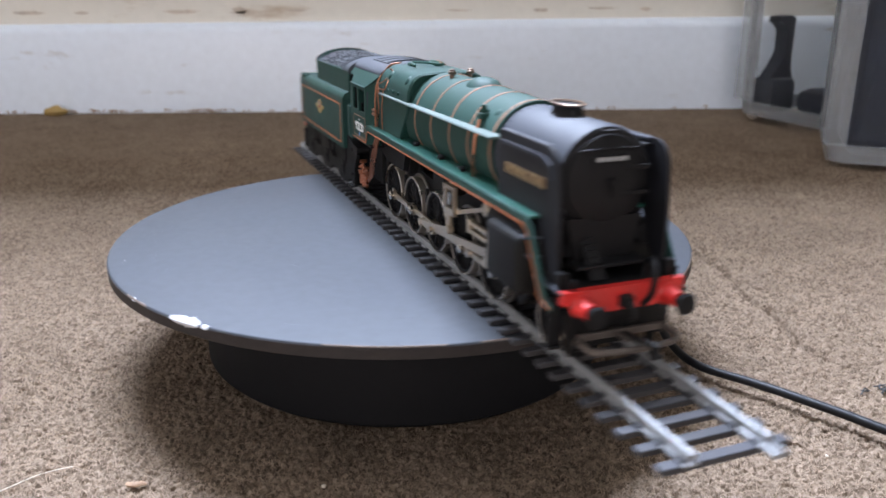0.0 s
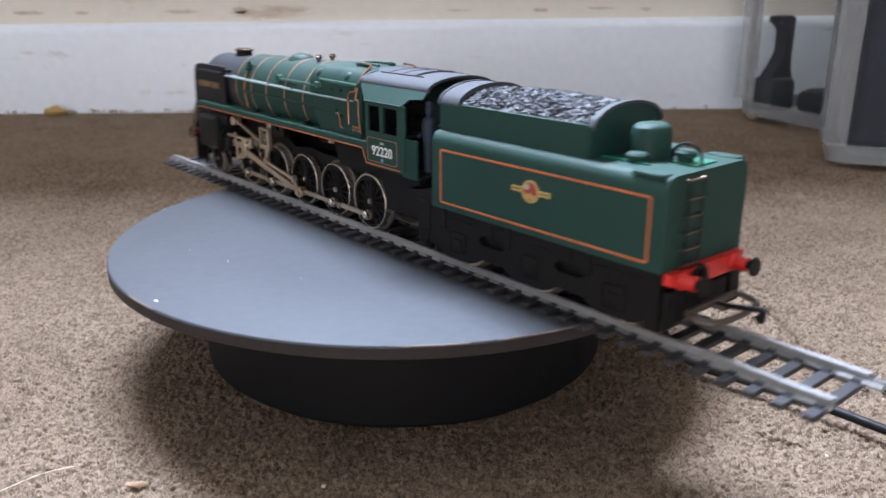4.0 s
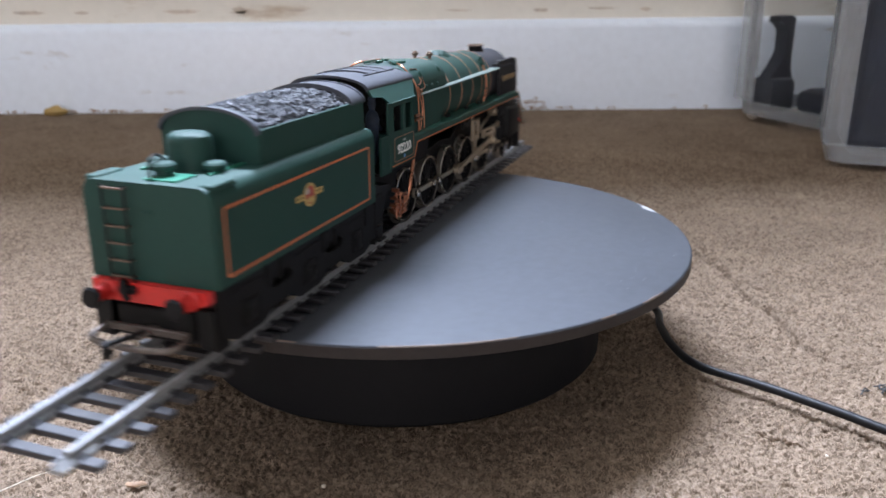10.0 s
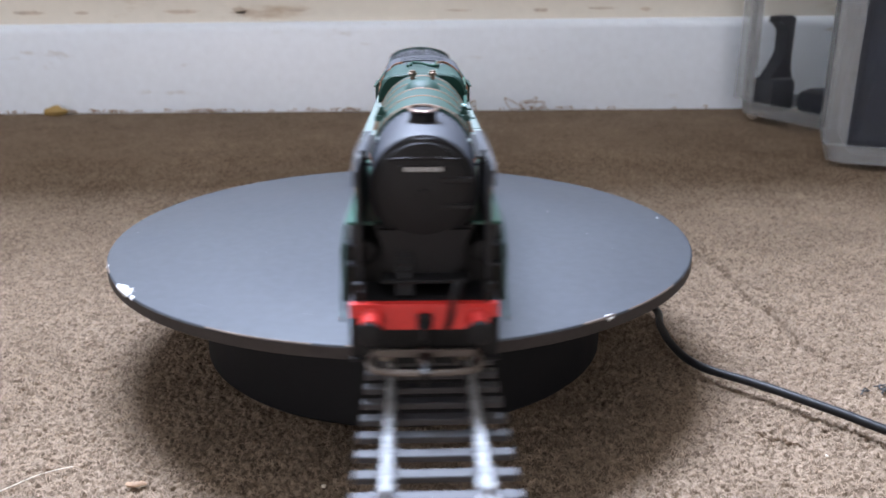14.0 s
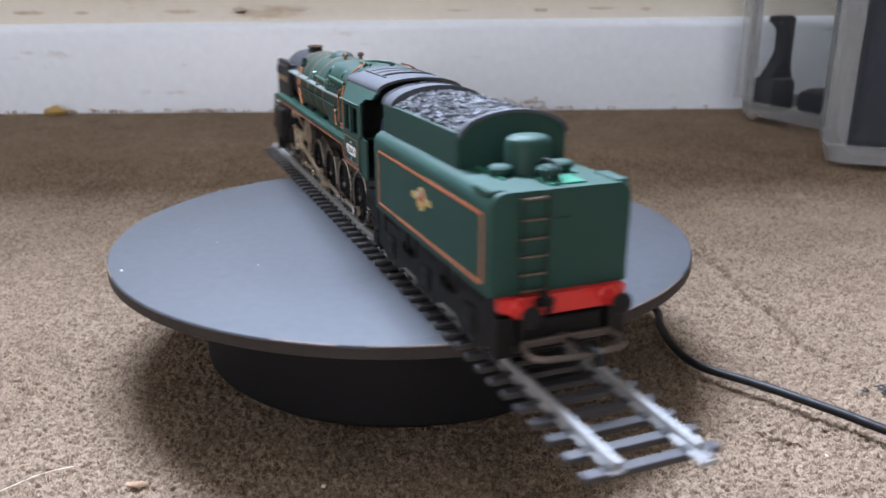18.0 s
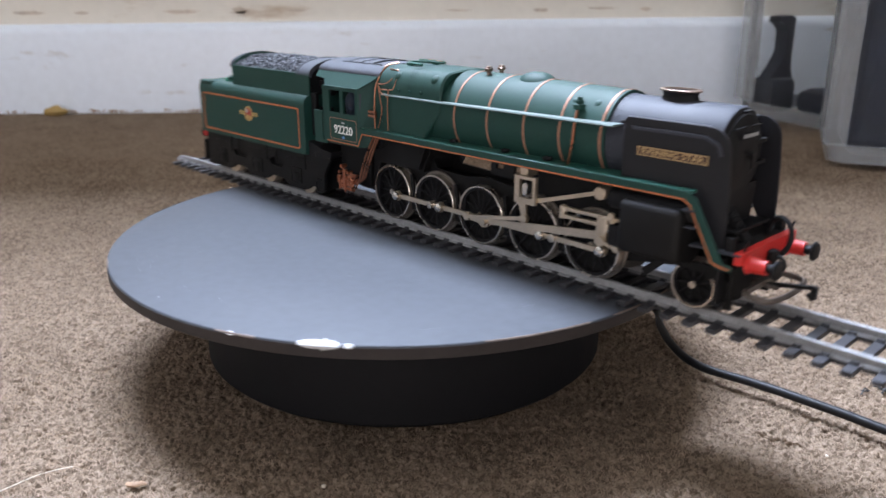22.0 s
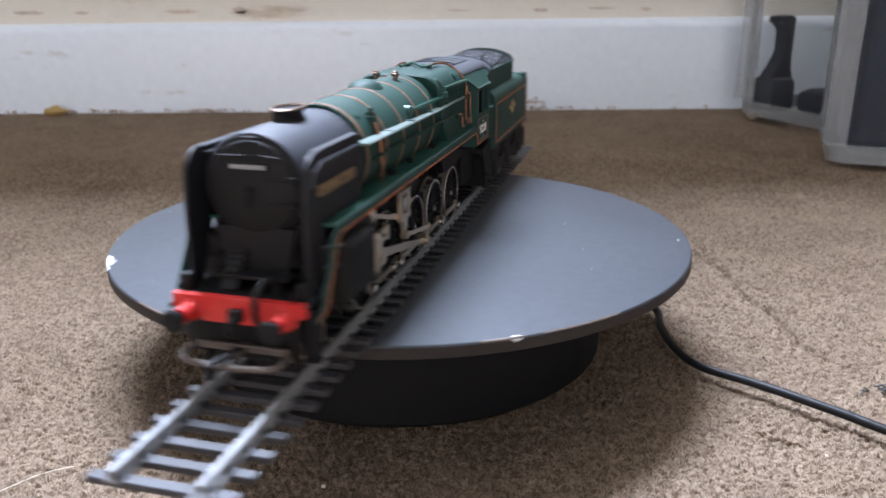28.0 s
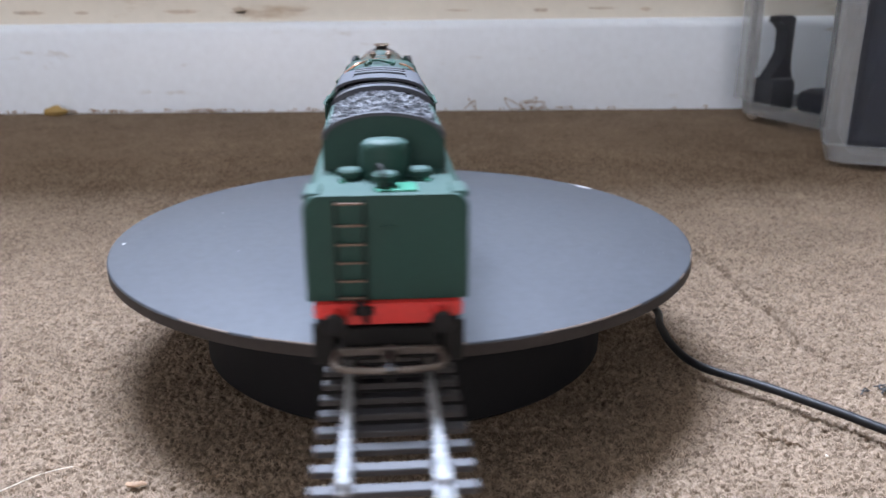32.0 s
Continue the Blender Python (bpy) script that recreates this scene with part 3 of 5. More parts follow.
def turntable():
    root = thing("display_turntable", "round black motorised display turntable with chipped disc", "turntable", at=(0, 0, 0))
    bm = B()
    lathe(bm, [(60, 0.3), (70.5, 0.3), (72, 1.8), (72, 32.5), (71, 34), (40, 34)], (0, 0, 0), "z", 96)
    part("base", bm, BASEBLACK, root, "matt black drum base")
    bm = B()
    cyl(bm, (0, 0, 33.5), (0, 0, 37.5), 20, n=32)
    part("spindle", bm, BASEBLACK, root)
    disc = part("disc", lathe(B(), [(90, -4), (100.2, -4), (101, -3.4), (101, -0.55), (100.8, -0.2), (100.35, 0), (60, 0), (20, 0)], (0, 0, 0), "z", 160), TABLETOP, root, "dark grey laminated disc with worn rim")
    disc.location = (0, 0, TOP)
    disc.parent = root
    bm = B()
    ring(bm, (0, 0, 0), "z", 100.6, 101.12, -3.7, -0.62, 160, 0.06)
    band = part("edge_band", bm, TABLEEDGE, disc, "brown-black edge band")

    # bare patches along the rim: angle, half width (degrees), depth inwards (mm), drop down the edge (mm)
    rng = random.Random(11)
    spots = [(-53.0, 3.1, 2.5, 1.0, BARE), (-48.6, 0.6, 0.7, 0.6, BARE), (-64, 1.3, 0.25, 0.4, WORN), (-67, 0.5, 0.2, 0.2, BARE), (-111, 2.4, 0.3, 0.3, WORN), (35, 0.8, 0.6, 0.8, BARE), (33, 3.4, 0.4, 0.5, WORN)]
    for k in range(16):
        spots.append((rng.uniform(-180, 180), rng.uniform(1.5, 9), rng.uniform(0.03, 0.12), rng.uniform(0.08, 0.2), WORN))
    for a0, hw, deep, drop, mat in spots:
        bm = B()
        n = max(6, int(hw * (9 if mat is BARE else 4)))
        rows = []
        for i in range(n + 1):
            s = i / n * 2 - 1
            a = radians(a0 + s * hw)
            fat = max(0.04, (1 - s * s) ** 0.7) * (0.75 + 0.5 * rng.random() if mat is WORN else 0.4 + 0.85 * rng.random())
            row = [(101 - 0.6 - deep * fat, 0.03), (100.35, 0.04), (100.82, -0.17), (101.2, -0.6), (101.2, -0.62 - drop * fat)]
            if mat is WORN:
                row = [(100.72 - deep * fat, 0.0), (100.88, -0.13), (101.02, -0.3), (101.06, -0.34 - drop * fat)]
            rows.append([(r * math.cos(a), r * math.sin(a), z) for r, z in row])
        loft(bm, rows, closed=False)
        part("paint_chip", bm, mat, disc, "bare chipped patch on the rim" if mat is BARE else "")
    # specks and a drop of white on the upper face
    for a, r, s in ((97.5, 97.2, 0.5), (112, 60, 0.14), (-88, 95.5, 0.16), (70, 75, 0.13), (84, 66, 0.12)):
        bm = B()
        lathe(bm, [(0.05, 0.09), (0.5, 0.08), (0.9, 0.05), (1, 0.0)], (0, 0, 0), "z", 9, s * 1.5, s)
        bmesh.ops.rotate(bm, matrix=Matrix.Rotation(radians(a + 60), 3, "Z"), verts=bm.verts)
        bmesh.ops.translate(bm, vec=(r * math.cos(radians(a)), r * math.sin(radians(a)), 0.01), verts=bm.verts)
        part("speck", bm, BARE, disc)
    # dull scratches on the upper face
    rng = random.Random(31)
    for k in range(16):
        a0 = radians(rng.uniform(-112, -78) if k < 9 else rng.uniform(-180, 180))
        r0, turn_, ln = rng.uniform(84, 98) if k < 9 else rng.uniform(30, 97), rng.uniform(-0.5, 0.5), rng.uniform(1.5, 5)
        c = Vector((r0 * math.cos(a0), r0 * math.sin(a0), 0.03))
        d = Vector((-math.sin(a0 + turn_), math.cos(a0 + turn_), 0))
        n = Vector((-d.y, d.x, 0)) * rng.uniform(0.05, 0.12)
        bm = B()
        loft(bm, [[c + d * t * ln - n * w, c + d * t * ln + n * w, c + d * t * ln + n * w - Vector((0, 0, 0.06)), c + d * t * ln - n * w - Vector((0, 0, 0.06))] for t, w in ((-0.5, 0.15), (-0.2, 1), (0.25, 0.8), (0.5, 0.1))])
        part("scratch", bm, SCRATCH, disc)
    return root, disc


SLEEPERS, REAR_END, FRONT_END = 50, -163.8, 166.6


def track():
    root = thing("railway_track", "straight length of model railway track with black sleepers", "track", MID, (0, 0, TOP))
    for s, label in ((-1, ""), (1, "")):
        v = 8.75 * s
        bm = B()
        prof = [(-1.15, 1.45), (1.15, 1.45), (1.15, 1.8), (0.32, 2.05), (0.32, 3.05), (0.72, 3.3), (0.72, 3.95), (0.55, 4.1), (-0.55, 4.1), (-0.72, 3.95), (-0.72, 3.3), (-0.32, 3.05), (-0.32, 2.05), (-1.15, 1.8)]
        prism(bm, [(v + p[0], p[1]) for p in prof], REAR_END, FRONT_END, "x")
        part("rail", bm, RAIL, root, "dull steel rail")
        bm = B()
        e = FRONT_END if s > 0 else REAR_END
        a, b = (e - 6.5, e + 3.2) if s > 0 else (e - 3.2, e + 6.5)
        prism(bm, [(v + p[0], p[1]) for p in ((-1.5, 1.2), (1.5, 1.2), (1.5, 2.0), (0.75, 2.3), (0.75, 3.0), (0.34, 3.0), (0.34, 2.1), (-0.34, 2.1), (-0.34, 3.0), (-0.75, 3.0), (-0.75, 2.3), (-1.5, 2.0))], a, b, "x")
        part("rail_joiner", bm, RAIL, root, "bright folded metal fishplate")
    bm = B()
    box(bm, -1.35, 1.35, -14.8, 14.8, 0.05, 1.5, 0.2)
    for v in (-8.75, 8.75):
        for s in (-1, 1):
            box(bm, -1.0, 1.0, v + s * 1.2 - 0.45, v + s * 1.2 + 0.45, 1.45, 2.25, 0.12)
    me = finish(bm, "sleeper", SLEEPER, MID)
    for k in range(SLEEPERS):
        ob = new("sleeper", me)
        ob.parent = root
        ob.location.x = (REAR_END + 2.2 + k * (FRONT_END - REAR_END - 4.4) / (SLEEPERS - 1)) * 0.001
    for s in (-1, 1):
        bm = B()
        box(bm, REAR_END + 3, FRONT_END - 3, 8.75 * s - 0.7, 8.75 * s + 0.7, 0.1, 0.9)
        part("sleeper_web", bm, SLEEPER, root)
    return root

# ---- locomotive ----
DRIVERS = [-3.2 + 21.85 * k for k in range(5)]
AXLE_Z, DRIVER_R, RAIL_TOP = 13.8, 9.7, 4.1


def wheel(root, name, u, z, r, side, spokes, flange=True, rim=TYRE, crank=None, hub_r=1.5, band=0.62):
    """side: -1 right, 1 left. The tread runs from 7.3 to 9.9 mm off the middle."""
    a, b = 7.3 * side, 9.9 * side
    w = part(name, ring(B(), (u, 0, z), "y", r - band, r, min(a, b), max(a, b), 40, 0.15), rim, root)
    if flange:
        bm = B()
        f0, f1 = sorted((6.5 * side, 7.3 * side))
        ring(bm, (u, 0, z), "y", r - 1.2, r + 0.95, f0, f1, 40, 0.2)
        part("flange", bm, FLANGE, w)
    bm = B()
    inner = r - band + 0.08
    h0, h1 = sorted((8.0 * side, 9.5 * side))
    ring(bm, (u, 0, z), "y", inner - 0.9, inner, h0, h1, 36, 0.1)
    part("wheel_centre", bm, BLACK, w, "black moulded wheel centre")
    bm = B()
    lathe(bm, [(0.4, h0), (hub_r, h0), (hub_r, h1), (0.4, h1)], (u, 0, z), "y", 16)
    part("hub", bm, BLACK, w)
    for k in range(spokes):
        t = 2 * math.pi * (k + 0.5) / spokes
        p0 = (u + hub_r * 0.8 * math.cos(t), (h0 + h1) / 2, z + hub_r * 0.8 * math.sin(t))
        p1 = (u + (inner - 0.5) * math.cos(t), (h0 + h1) / 2, z + (inner - 0.5) * math.sin(t))
        part("spoke", cyl(B(), p0, p1, 0.42, 0.34, 6), BLACK, w)
    if crank:
        cu, cz = crank
        part("crank_boss", cyl(B(), (u + cu, h0, z + cz), (u + cu, h1, z + cz), 1.9, n=14), BLACK, w)
        # balance weight opposite the crank
        t0 = math.atan2(-cz, -cu)
        arc = [t0 - 0.62 + 1.24 * i / 8 for i in range(9)]
        bm = B()
        prism(bm, [(u + (inner - 0.4) * math.cos(t), z + (inner - 0.4) * math.sin(t)) for t in arc], h0 + 0.1, h1 - 0.1, "y")
        part("balance_weight", bm, BLACK, w)
    bm = B()
    # dark backing that closes the moulded wheel
    d0, d1 = sorted((6.7 * side, 7.6 * side))
    lathe(bm, [(0.2, d0), (r - 1.0, d0), (r - 1.0, d1), (0.2, d1)], (u, 0, z), "y", 32)
    part("wheel_back", bm, CHASSIS, w)
    bm = B()
    c0, c1 = sorted((9.3 * side, 10.1 * side))
    lathe(bm, [(0.1, c0), (0.95, c0), (0.85, c1), (0.1, c1)], (u, 0, z), "y", 12)
    part("axle_end", bm, TYRE, w)
    return w


def bar(bm, p, q, v0, v1, h0, h1=None, boss=0.0):
    """A flat rod in the upright plane from p to q (u, z), h0 and h1 high at its ends."""
    h1 = h0 if h1 is None else h1
    d = Vector((q[0] - p[0], q[1] - p[1])).normalized()
    n = Vector((-d.y, d.x))
    pts = [(p[0] + n.x * h0 / 2, p[1] + n.y * h0 / 2), (q[0] + n.x * h1 / 2, q[1] + n.y * h1 / 2), (q[0] - n.x * h1 / 2, q[1] - n.y * h1 / 2), (p[0] - n.x * h0 / 2, p[1] - n.y * h0 / 2)]
    prism(bm, pts, v0, v1, "y")
    if boss:
        for c in (p, q):
            lo, hi = min(v0, v1) - 0.12, max(v0, v1) + 0.12
            cyl(bm, (c[0], lo, c[1]), (c[0], hi, c[1]), boss, n=18)
    return bm


def valve_gear(root, s):
    """Rods of one side. s: -1 right (cranks forward), 1 left (cranks down)."""
    cu, cz = (4.6, -0.4) if s < 0 else (-0.7, -4.4)
    pins = [(u + cu, AXLE_Z + cz) for u in DRIVERS]

    def V(a, b):
        return (a * s, b * s)
    rod = None
    for k, (i, j) in enumerate(((0, 1), (1, 3), (3, 4))):
        bm = B()
        bar(bm, pins[i], pins[j], *V(10.6, 11.4), 1.5, boss=1.75)
        if i == 1:
            cyl(bm, (pins[2][0], 10.5 * s, pins[2][1]), (pins[2][0], 11.5 * s, pins[2][1]), 1.75, n=18)
        part("coupling_rod", bm, NICKEL, root, "flat bright steel rod")
    for k, (u, z) in enumerate(pins):
        bm = B()
        lathe(bm, [(0.2, 9.4 * s), (1.0, 9.4 * s), (1.0, 11.6 * s), (1.5, 11.7 * s), (1.5, 12.6 * s), (0.9, 13.0 * s), (0.2, 13.05 * s)], (u, 0, z), "y", 14)
        part("crank_pin", bm, PINSTEEL, root)
    for k, u in enumerate((pins[1][0] - 4.6, pins[3][0] + 4.6)):
        z = pins[1][1]
        bm = B()
        lathe(bm, [(0.2, 10.6 * s), (1.3, 10.6 * s), (1.3, 12.1 * s), (0.7, 12.3 * s), (0.2, 12.3 * s)], (u, 0, z), "y", 14)
        part("knuckle_joint", bm, TYRE, root)
    xh = (90.0, 18.4) if s < 0 else (82.4, 18.4)
    bm = B()
    bar(bm, pins[2], xh, *V(12.0, 12.9), 1.6, 2.5)
    cyl(bm, (pins[2][0], 11.7 * s, pins[2][1]), (pins[2][0], 13.1 * s, pins[2][1]), 2.1, n=18)
    part("connecting_rod", bm, NICKEL, root, "flat bright steel rod")
    bm = B()
    box(bm, xh[0] - 1.8, xh[0] + 1.8, *sorted(V(11.6, 13.8)), 16.0, 24.2, 0.3)
    cyl(bm, (xh[0], 13.7 * s, 17.2), (xh[0], 14.6 * s, 17.2), 1.5, n=16)
    part("crosshead", bm, NICKEL, root)
    bm = B()
    cyl(bm, (xh[0], 12.8 * s, 20.2), (98, 12.8 * s, 20.2), 0.75, n=10)
    part("piston_rod", bm, TYRE, root)
    for z in (21.6, 23.9):
        bm = B()
        box(bm, 76.0, 97.4, *sorted(V(12.2, 13.6)), z - 0.55, z + 0.55, 0.15)
        part("slide_bar", bm, NICKEL, root)
    bm = B()
    box(bm, 75.4, 77.2, *sorted(V(12.0, 13.8)), 20.8, 24.7, 0.2)
    part("slide_bar_end", bm, NICKEL, root)
    # expansion link: an open frame
    bm = B()
    holed(bm, 58.6, 66.6, 22.6, 31.0, [(60.5, 65.5, 24.4, 30.0)], *sorted(V(13.0, 14.2)))
    bar(bm, (61.4, 23.0), (62.6, 17.6), *V(13.0, 14.0), 3.0, 1.6)
    cyl(bm, (62.5, 12.9 * s, 18.0), (62.5, 14.6 * s, 18.0), 1.35, n=14)
    part("expansion_link", bm, NICKEL, root, "cast bright metal link frame")
    bm = B()
    prism(bm, [(61.6, 25.2), (61.4, 28.2), (62.0, 29.0), (63.0, 29.0), (63.4, 28.2), (63.0, 25.2)], *V(13.2, 13.9), "y")
    part("die_block", bm, PINSTEEL, root, "bright sliding block inside the link")
    bm = B()
    box(bm, 59.5, 62.5, *sorted(V(8.0, 13.0)), 30.4, 33.4, 0.3)
    part("link_bracket", bm, NICKEL, root)
    bm = B()
    bar(bm, (65.2, 23.6), (89.0, 30.6), *V(12.4, 13.0), 1.25, 1.1)
    part("radius_rod", bm, NICKEL, root)
    bm = B()
    lathe(bm, [(0.3, 11.2 * s), (1.9, 11.2 * s), (1.9, 14.4 * s), (1.6, 14.7 * s), (0.3, 14.8 * s)], (89.3, 0, 30.7), "y", 18)
    part("valve_spindle_guide", bm, NICKEL, root)
    rc = (pins[2][0] - 6.2, pins[2][1] + 0.6) if s < 0 else (pins[2][0] + 1.6, pins[2][1] + 5.0)
    bm = B()
    bar(bm, pins[2], rc, *V(13.1, 13.9), 1.7, boss=1.35)
    part("return_crank", bm, NICKEL, root)
    bm = B()
    bar(bm, rc, (62.5, 18.0), *V(14.0, 14.6), 1.15, boss=1.2)
    part("eccentric_rod", bm, NICKEL, root)
    bm = B()
    top, low = ((93.4, 25.0), (95.6, 16.2)) if s < 0 else ((88.4, 25.0), (86.6, 15.8))
    bar(bm, top, low, *V(13.8, 14.5), 1.1, 1.3, boss=1.0)
    part("combination_lever", bm, NICKEL, root)
    bm = B()
    bar(bm, low, (xh[0], 17.2), *V(13.9, 14.4), 1.0)
    part("union_link", bm, NICKEL, root)


def arch(w, z0, zs, zt, n=10):
    """Half section of an arched roof: from (w, z0) up to zs, then over to zt in the middle."""
    pts = [(w, z0), (w, zs)]
    for k in range(1, n + 1):
        a = math.pi / 2 * k / n
        pts.append((w * math.cos(a), zs + (zt - zs) * math.sin(a)))
    return pts


def locomotive():
    root = thing("model_steam_locomotive", "green and black model steam locomotive with bright valve gear", "model train", MID, (0, 0, TOP))
    # frames
    for s in (-1, 1):
        bm = B()
        prism(bm, [(-34, 12), (-34, 29), (-12, 29), (14, 29), (17, 25), (30, 24.4), (40, 25.6), (52, 24.4), (58, 27), (60, 33), (98, 33), (98, 15), (84, 11), (-12, 11)], 5.2 * s, 6.3 * s, "y")
        part("main_frame", bm, CHASSIS, root)
    bm = B()
    box(bm, -12, 95, -5, 5, 10.5, 22.5, 0.5)
    part("motor_block", bm, CHASSIS, root, "black chassis block")
    bm = B()
    prism(bm, [(-33, 13.5), (-33, 33), (17, 33), (13, 23.5), (-10, 23.5), (-13, 13.5)], -9.2, 9.2, "y")
    for s in (-1, 1):
        prism(bm, [(-12, 26.5), (-12, 33.4), (16.4, 33.4), (12.4, 24.4), (-4, 24.4)], 9.0 * s, 11.2 * s, "y")
    part("ashpan", bm, CHASSIS, root, "black firebox foundation and ashpan")
    bm = B()
    for s in (-1, 1):
        box(bm, -32, -14, *sorted((9.2 * s, 10.6 * s)), 13.6, 29.2, 0.3)
    part("rear_frame", bm, CHASSIS, root)
    for u in DRIVERS:
        bm = B()
        cyl(bm, (u, -8, AXLE_Z), (u, 8, AXLE_Z), 1.4, n=12)
        part("axle", bm, CHASSIS, root)
    for s in (-1, 1):
        cu, cz = (4.6, -0.4) if s < 0 else (-0.7, -4.4)
        for k, u in enumerate(DRIVERS):
            wheel(root, "driving_wheel", u, AXLE_Z, DRIVER_R, s, 15, flange=k != 2, crank=(cu, cz), hub_r=1.9)
            bm = B()
            bar(bm, (u + 9.2, 21.5), (u + 10.3, 9.0), 7.6 * s, 8.6 * s, 1.2, 1.8)
            if k < 4:
                part("brake_hanger", bm, CHASSIS, root)
            else:
                bm.free()
        valve_gear(root, s)
        wheel(root, "pony_wheel", 116.6, 10.4, 6.3, s, 9, hub_r=1.3)
    bm = B()
    cyl(bm, (116.6, -8, 10.4), (116.6, 8, 10.4), 1.1, n=12)
    part("pony_axle", bm, CHASSIS, root)
    bm = B()
    prism(bm, [(92, 12.5), (112, 15.6), (121, 15.8), (125, 14), (127, 8), (125, 8), (121, 12.6), (112, 13.6), (92, 10.5)], -6.3, 6.3, "y")
    for s in (-1, 1):
        prism(bm, [(102, 11.5), (108, 16.8), (122, 17.2), (128, 13), (128, 6.6), (126, 6.6), (124.5, 12.5), (120, 15.0), (109, 15.0), (103, 9.5)], 10.0 * s, 11.0 * s, "y")
    part("pony_truck", bm, CHASSIS, root, "black pony truck frame")
    # boiler
    bm = B()
    rings = []
    for u, r, zc in ((9, 13.5, 44.7), (30, 13.5, 44.7), (60, 13.15, 44.7), (88.2, 12.55, 44.6)):
        rings.append([(u, r * math.cos(2 * math.pi * k / 48), zc + r * math.sin(2 * math.pi * k / 48)) for k in range(48)])
    loft(bm, rings)
    boiler = part("boiler", bm, GREEN, root, "brunswick green boiler barrel")
    for u, r, zc in ((32, 13.5, 44.7), (45.9, 13.32, 44.7), (60.3, 13.15, 44.7), (73.2, 12.88, 44.65), (86.9, 12.6, 44.6)):
        bm = B()
        ring(bm, (u, 0, zc), "x", r - 0.3, r + 0.14, -0.4, 0.4, 48, 0.06)
        part("boiler_band", bm, COPPERBAND, boiler, "orange-lined boiler band")
    # firebox with rounded shoulders and a raked lower front
    sec = [(14.3, 34.2), (14.3, 40), (14.1, 46)]
    for k in range(0, 7):
        a = math.pi / 2 * k / 6
        sec.append((8.2 + 5.7 * math.cos(a), 50.6 + 7.4 * math.sin(a)))
    sec += [(4, 58.35), (0, 58.45)]
    full = sec + [(-w, z) for w, z in sec[-2::-1]]
    front = [26.4 if z > 46 else 17.6 + (z - 34.2) * 0.745 for w, z in full]
    bm = B()
    loft(bm, [[(-6.5, w, z) for w, z in full], [(10, w, z) for w, z in full], [(f - 0.6, w, z) for f, (w, z) in zip(front, full)], [(f, w * 0.965, 44 + (z - 44) * 0.965) for f, (w, z) in zip(front, full)]])
    firebox = part("firebox", bm, GREEN, root, "brunswick green firebox with rounded shoulders", angle=30)
    bm = B()
    loft(bm, [[(10.2, w * 1.012, 44 + (z - 44) * 1.012) for w, z in full[2:-2]], [(10.9, w * 1.012, 44 + (z - 44) * 1.012) for w, z in full[2:-2]]], cap=False, closed=False)
    part("joint_strip", bm, GREEN, firebox)
    for s in (-1, 1):
        for u in (4, 22):
            bm = B()
            lathe(bm, [(0.1, 0.5), (0.7, 0.45), (1.5, 0.1), (1.7, -0.2)], (0, 0, 0), "z", 14)
            bmesh.ops.rotate(bm, matrix=Matrix.Rotation(radians(-52 * s), 3, "X"), verts=bm.verts)
            bmesh.ops.translate(bm, vec=(u, 12.2 * s, 55.8), verts=bm.verts)
            part("washout_plug", bm, GREEN, firebox)
        for u in (1, 6, 11.5, 17):
            bm = B()
            cyl(bm, (u, 13.6 * s, 51), (u, 14.45 * s, 51), 0.55, n=10)
            part("rivet_boss", bm, GREEN, firebox)
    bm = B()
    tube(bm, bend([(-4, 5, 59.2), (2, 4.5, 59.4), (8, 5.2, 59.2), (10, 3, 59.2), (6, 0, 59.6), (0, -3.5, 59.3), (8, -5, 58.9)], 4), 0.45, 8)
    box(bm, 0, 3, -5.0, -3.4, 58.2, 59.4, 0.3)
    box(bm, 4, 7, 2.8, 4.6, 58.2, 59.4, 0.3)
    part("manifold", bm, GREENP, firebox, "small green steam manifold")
    # smokebox
    bm = B()
    lathe(bm, [(3, 88), (11.9, 88), (11.95, 88.4), (11.75, 90.2), (11.7, 119.6), (11.3, 120.5), (3, 120.7)], (0, 0, 44.4), "x", 48)
    smokebox = part("smokebox", bm, SMOKE, root, "dark grey-black smokebox")
    bm = B()
    for k in range(40):
        a = 2 * math.pi * k / 40
        for u in (88.9, 90.0):
            ball(bm, (u, 11.86 * math.cos(a), 44.4 + 11.86 * math.sin(a)), 0.2, u=6, v=4)
    part("rivets", bm, SMOKE, smokebox)
    bm = B()
    lathe(bm, [(11.4, 0), (10.9, 0.5), (10.3, 0.6), (9.9, 1.2), (7, 2.1), (3.5, 2.6), (0.1, 2.7)], (120.4, 0, 44.2), "x", 40)
    door = part("smokebox_door", bm, BLACK, smokebox, "domed black smokebox door")
    bm = B()
    box(bm, 122.6, 123.1, -4.6, 4.6, 48.4, 49.9, 0.12)
    part("front_plate", bm, BLACK, smokebox)
    bm = B()
    for k in range(5):
        box(bm, 123.05, 123.2, -3.7 + k * 1.6, -2.6 + k * 1.6, 48.7, 49.6)
    part("plate_marks", bm, GREYPAINT, smokebox, "pale illegible characters")
    bm = B()
    tube(bm, [(122.2, -7.2, 51.0), (122.7, -3, 51.3), (122.7, 3, 51.3), (122.2, 7.2, 51.0)], 0.25, 6)
    box(bm, 121.2, 122.4, -1.8, 1.8, 54.6, 55.2, 0.1)
    part("door_handrail", bm, BLACK, smokebox)
    for z in (41.2, 46.8):
        bm = B()
        box(bm, 121.6, 122.9, 2.5, 10.2, z - 0.5, z + 0.5, 0.15)
        part("door_hinge", bm, BLACK, smokebox)
    bm = B()
    cyl(bm, (122.9, 0, 44.2), (124.4, 0, 44.2), 0.8, n=10)
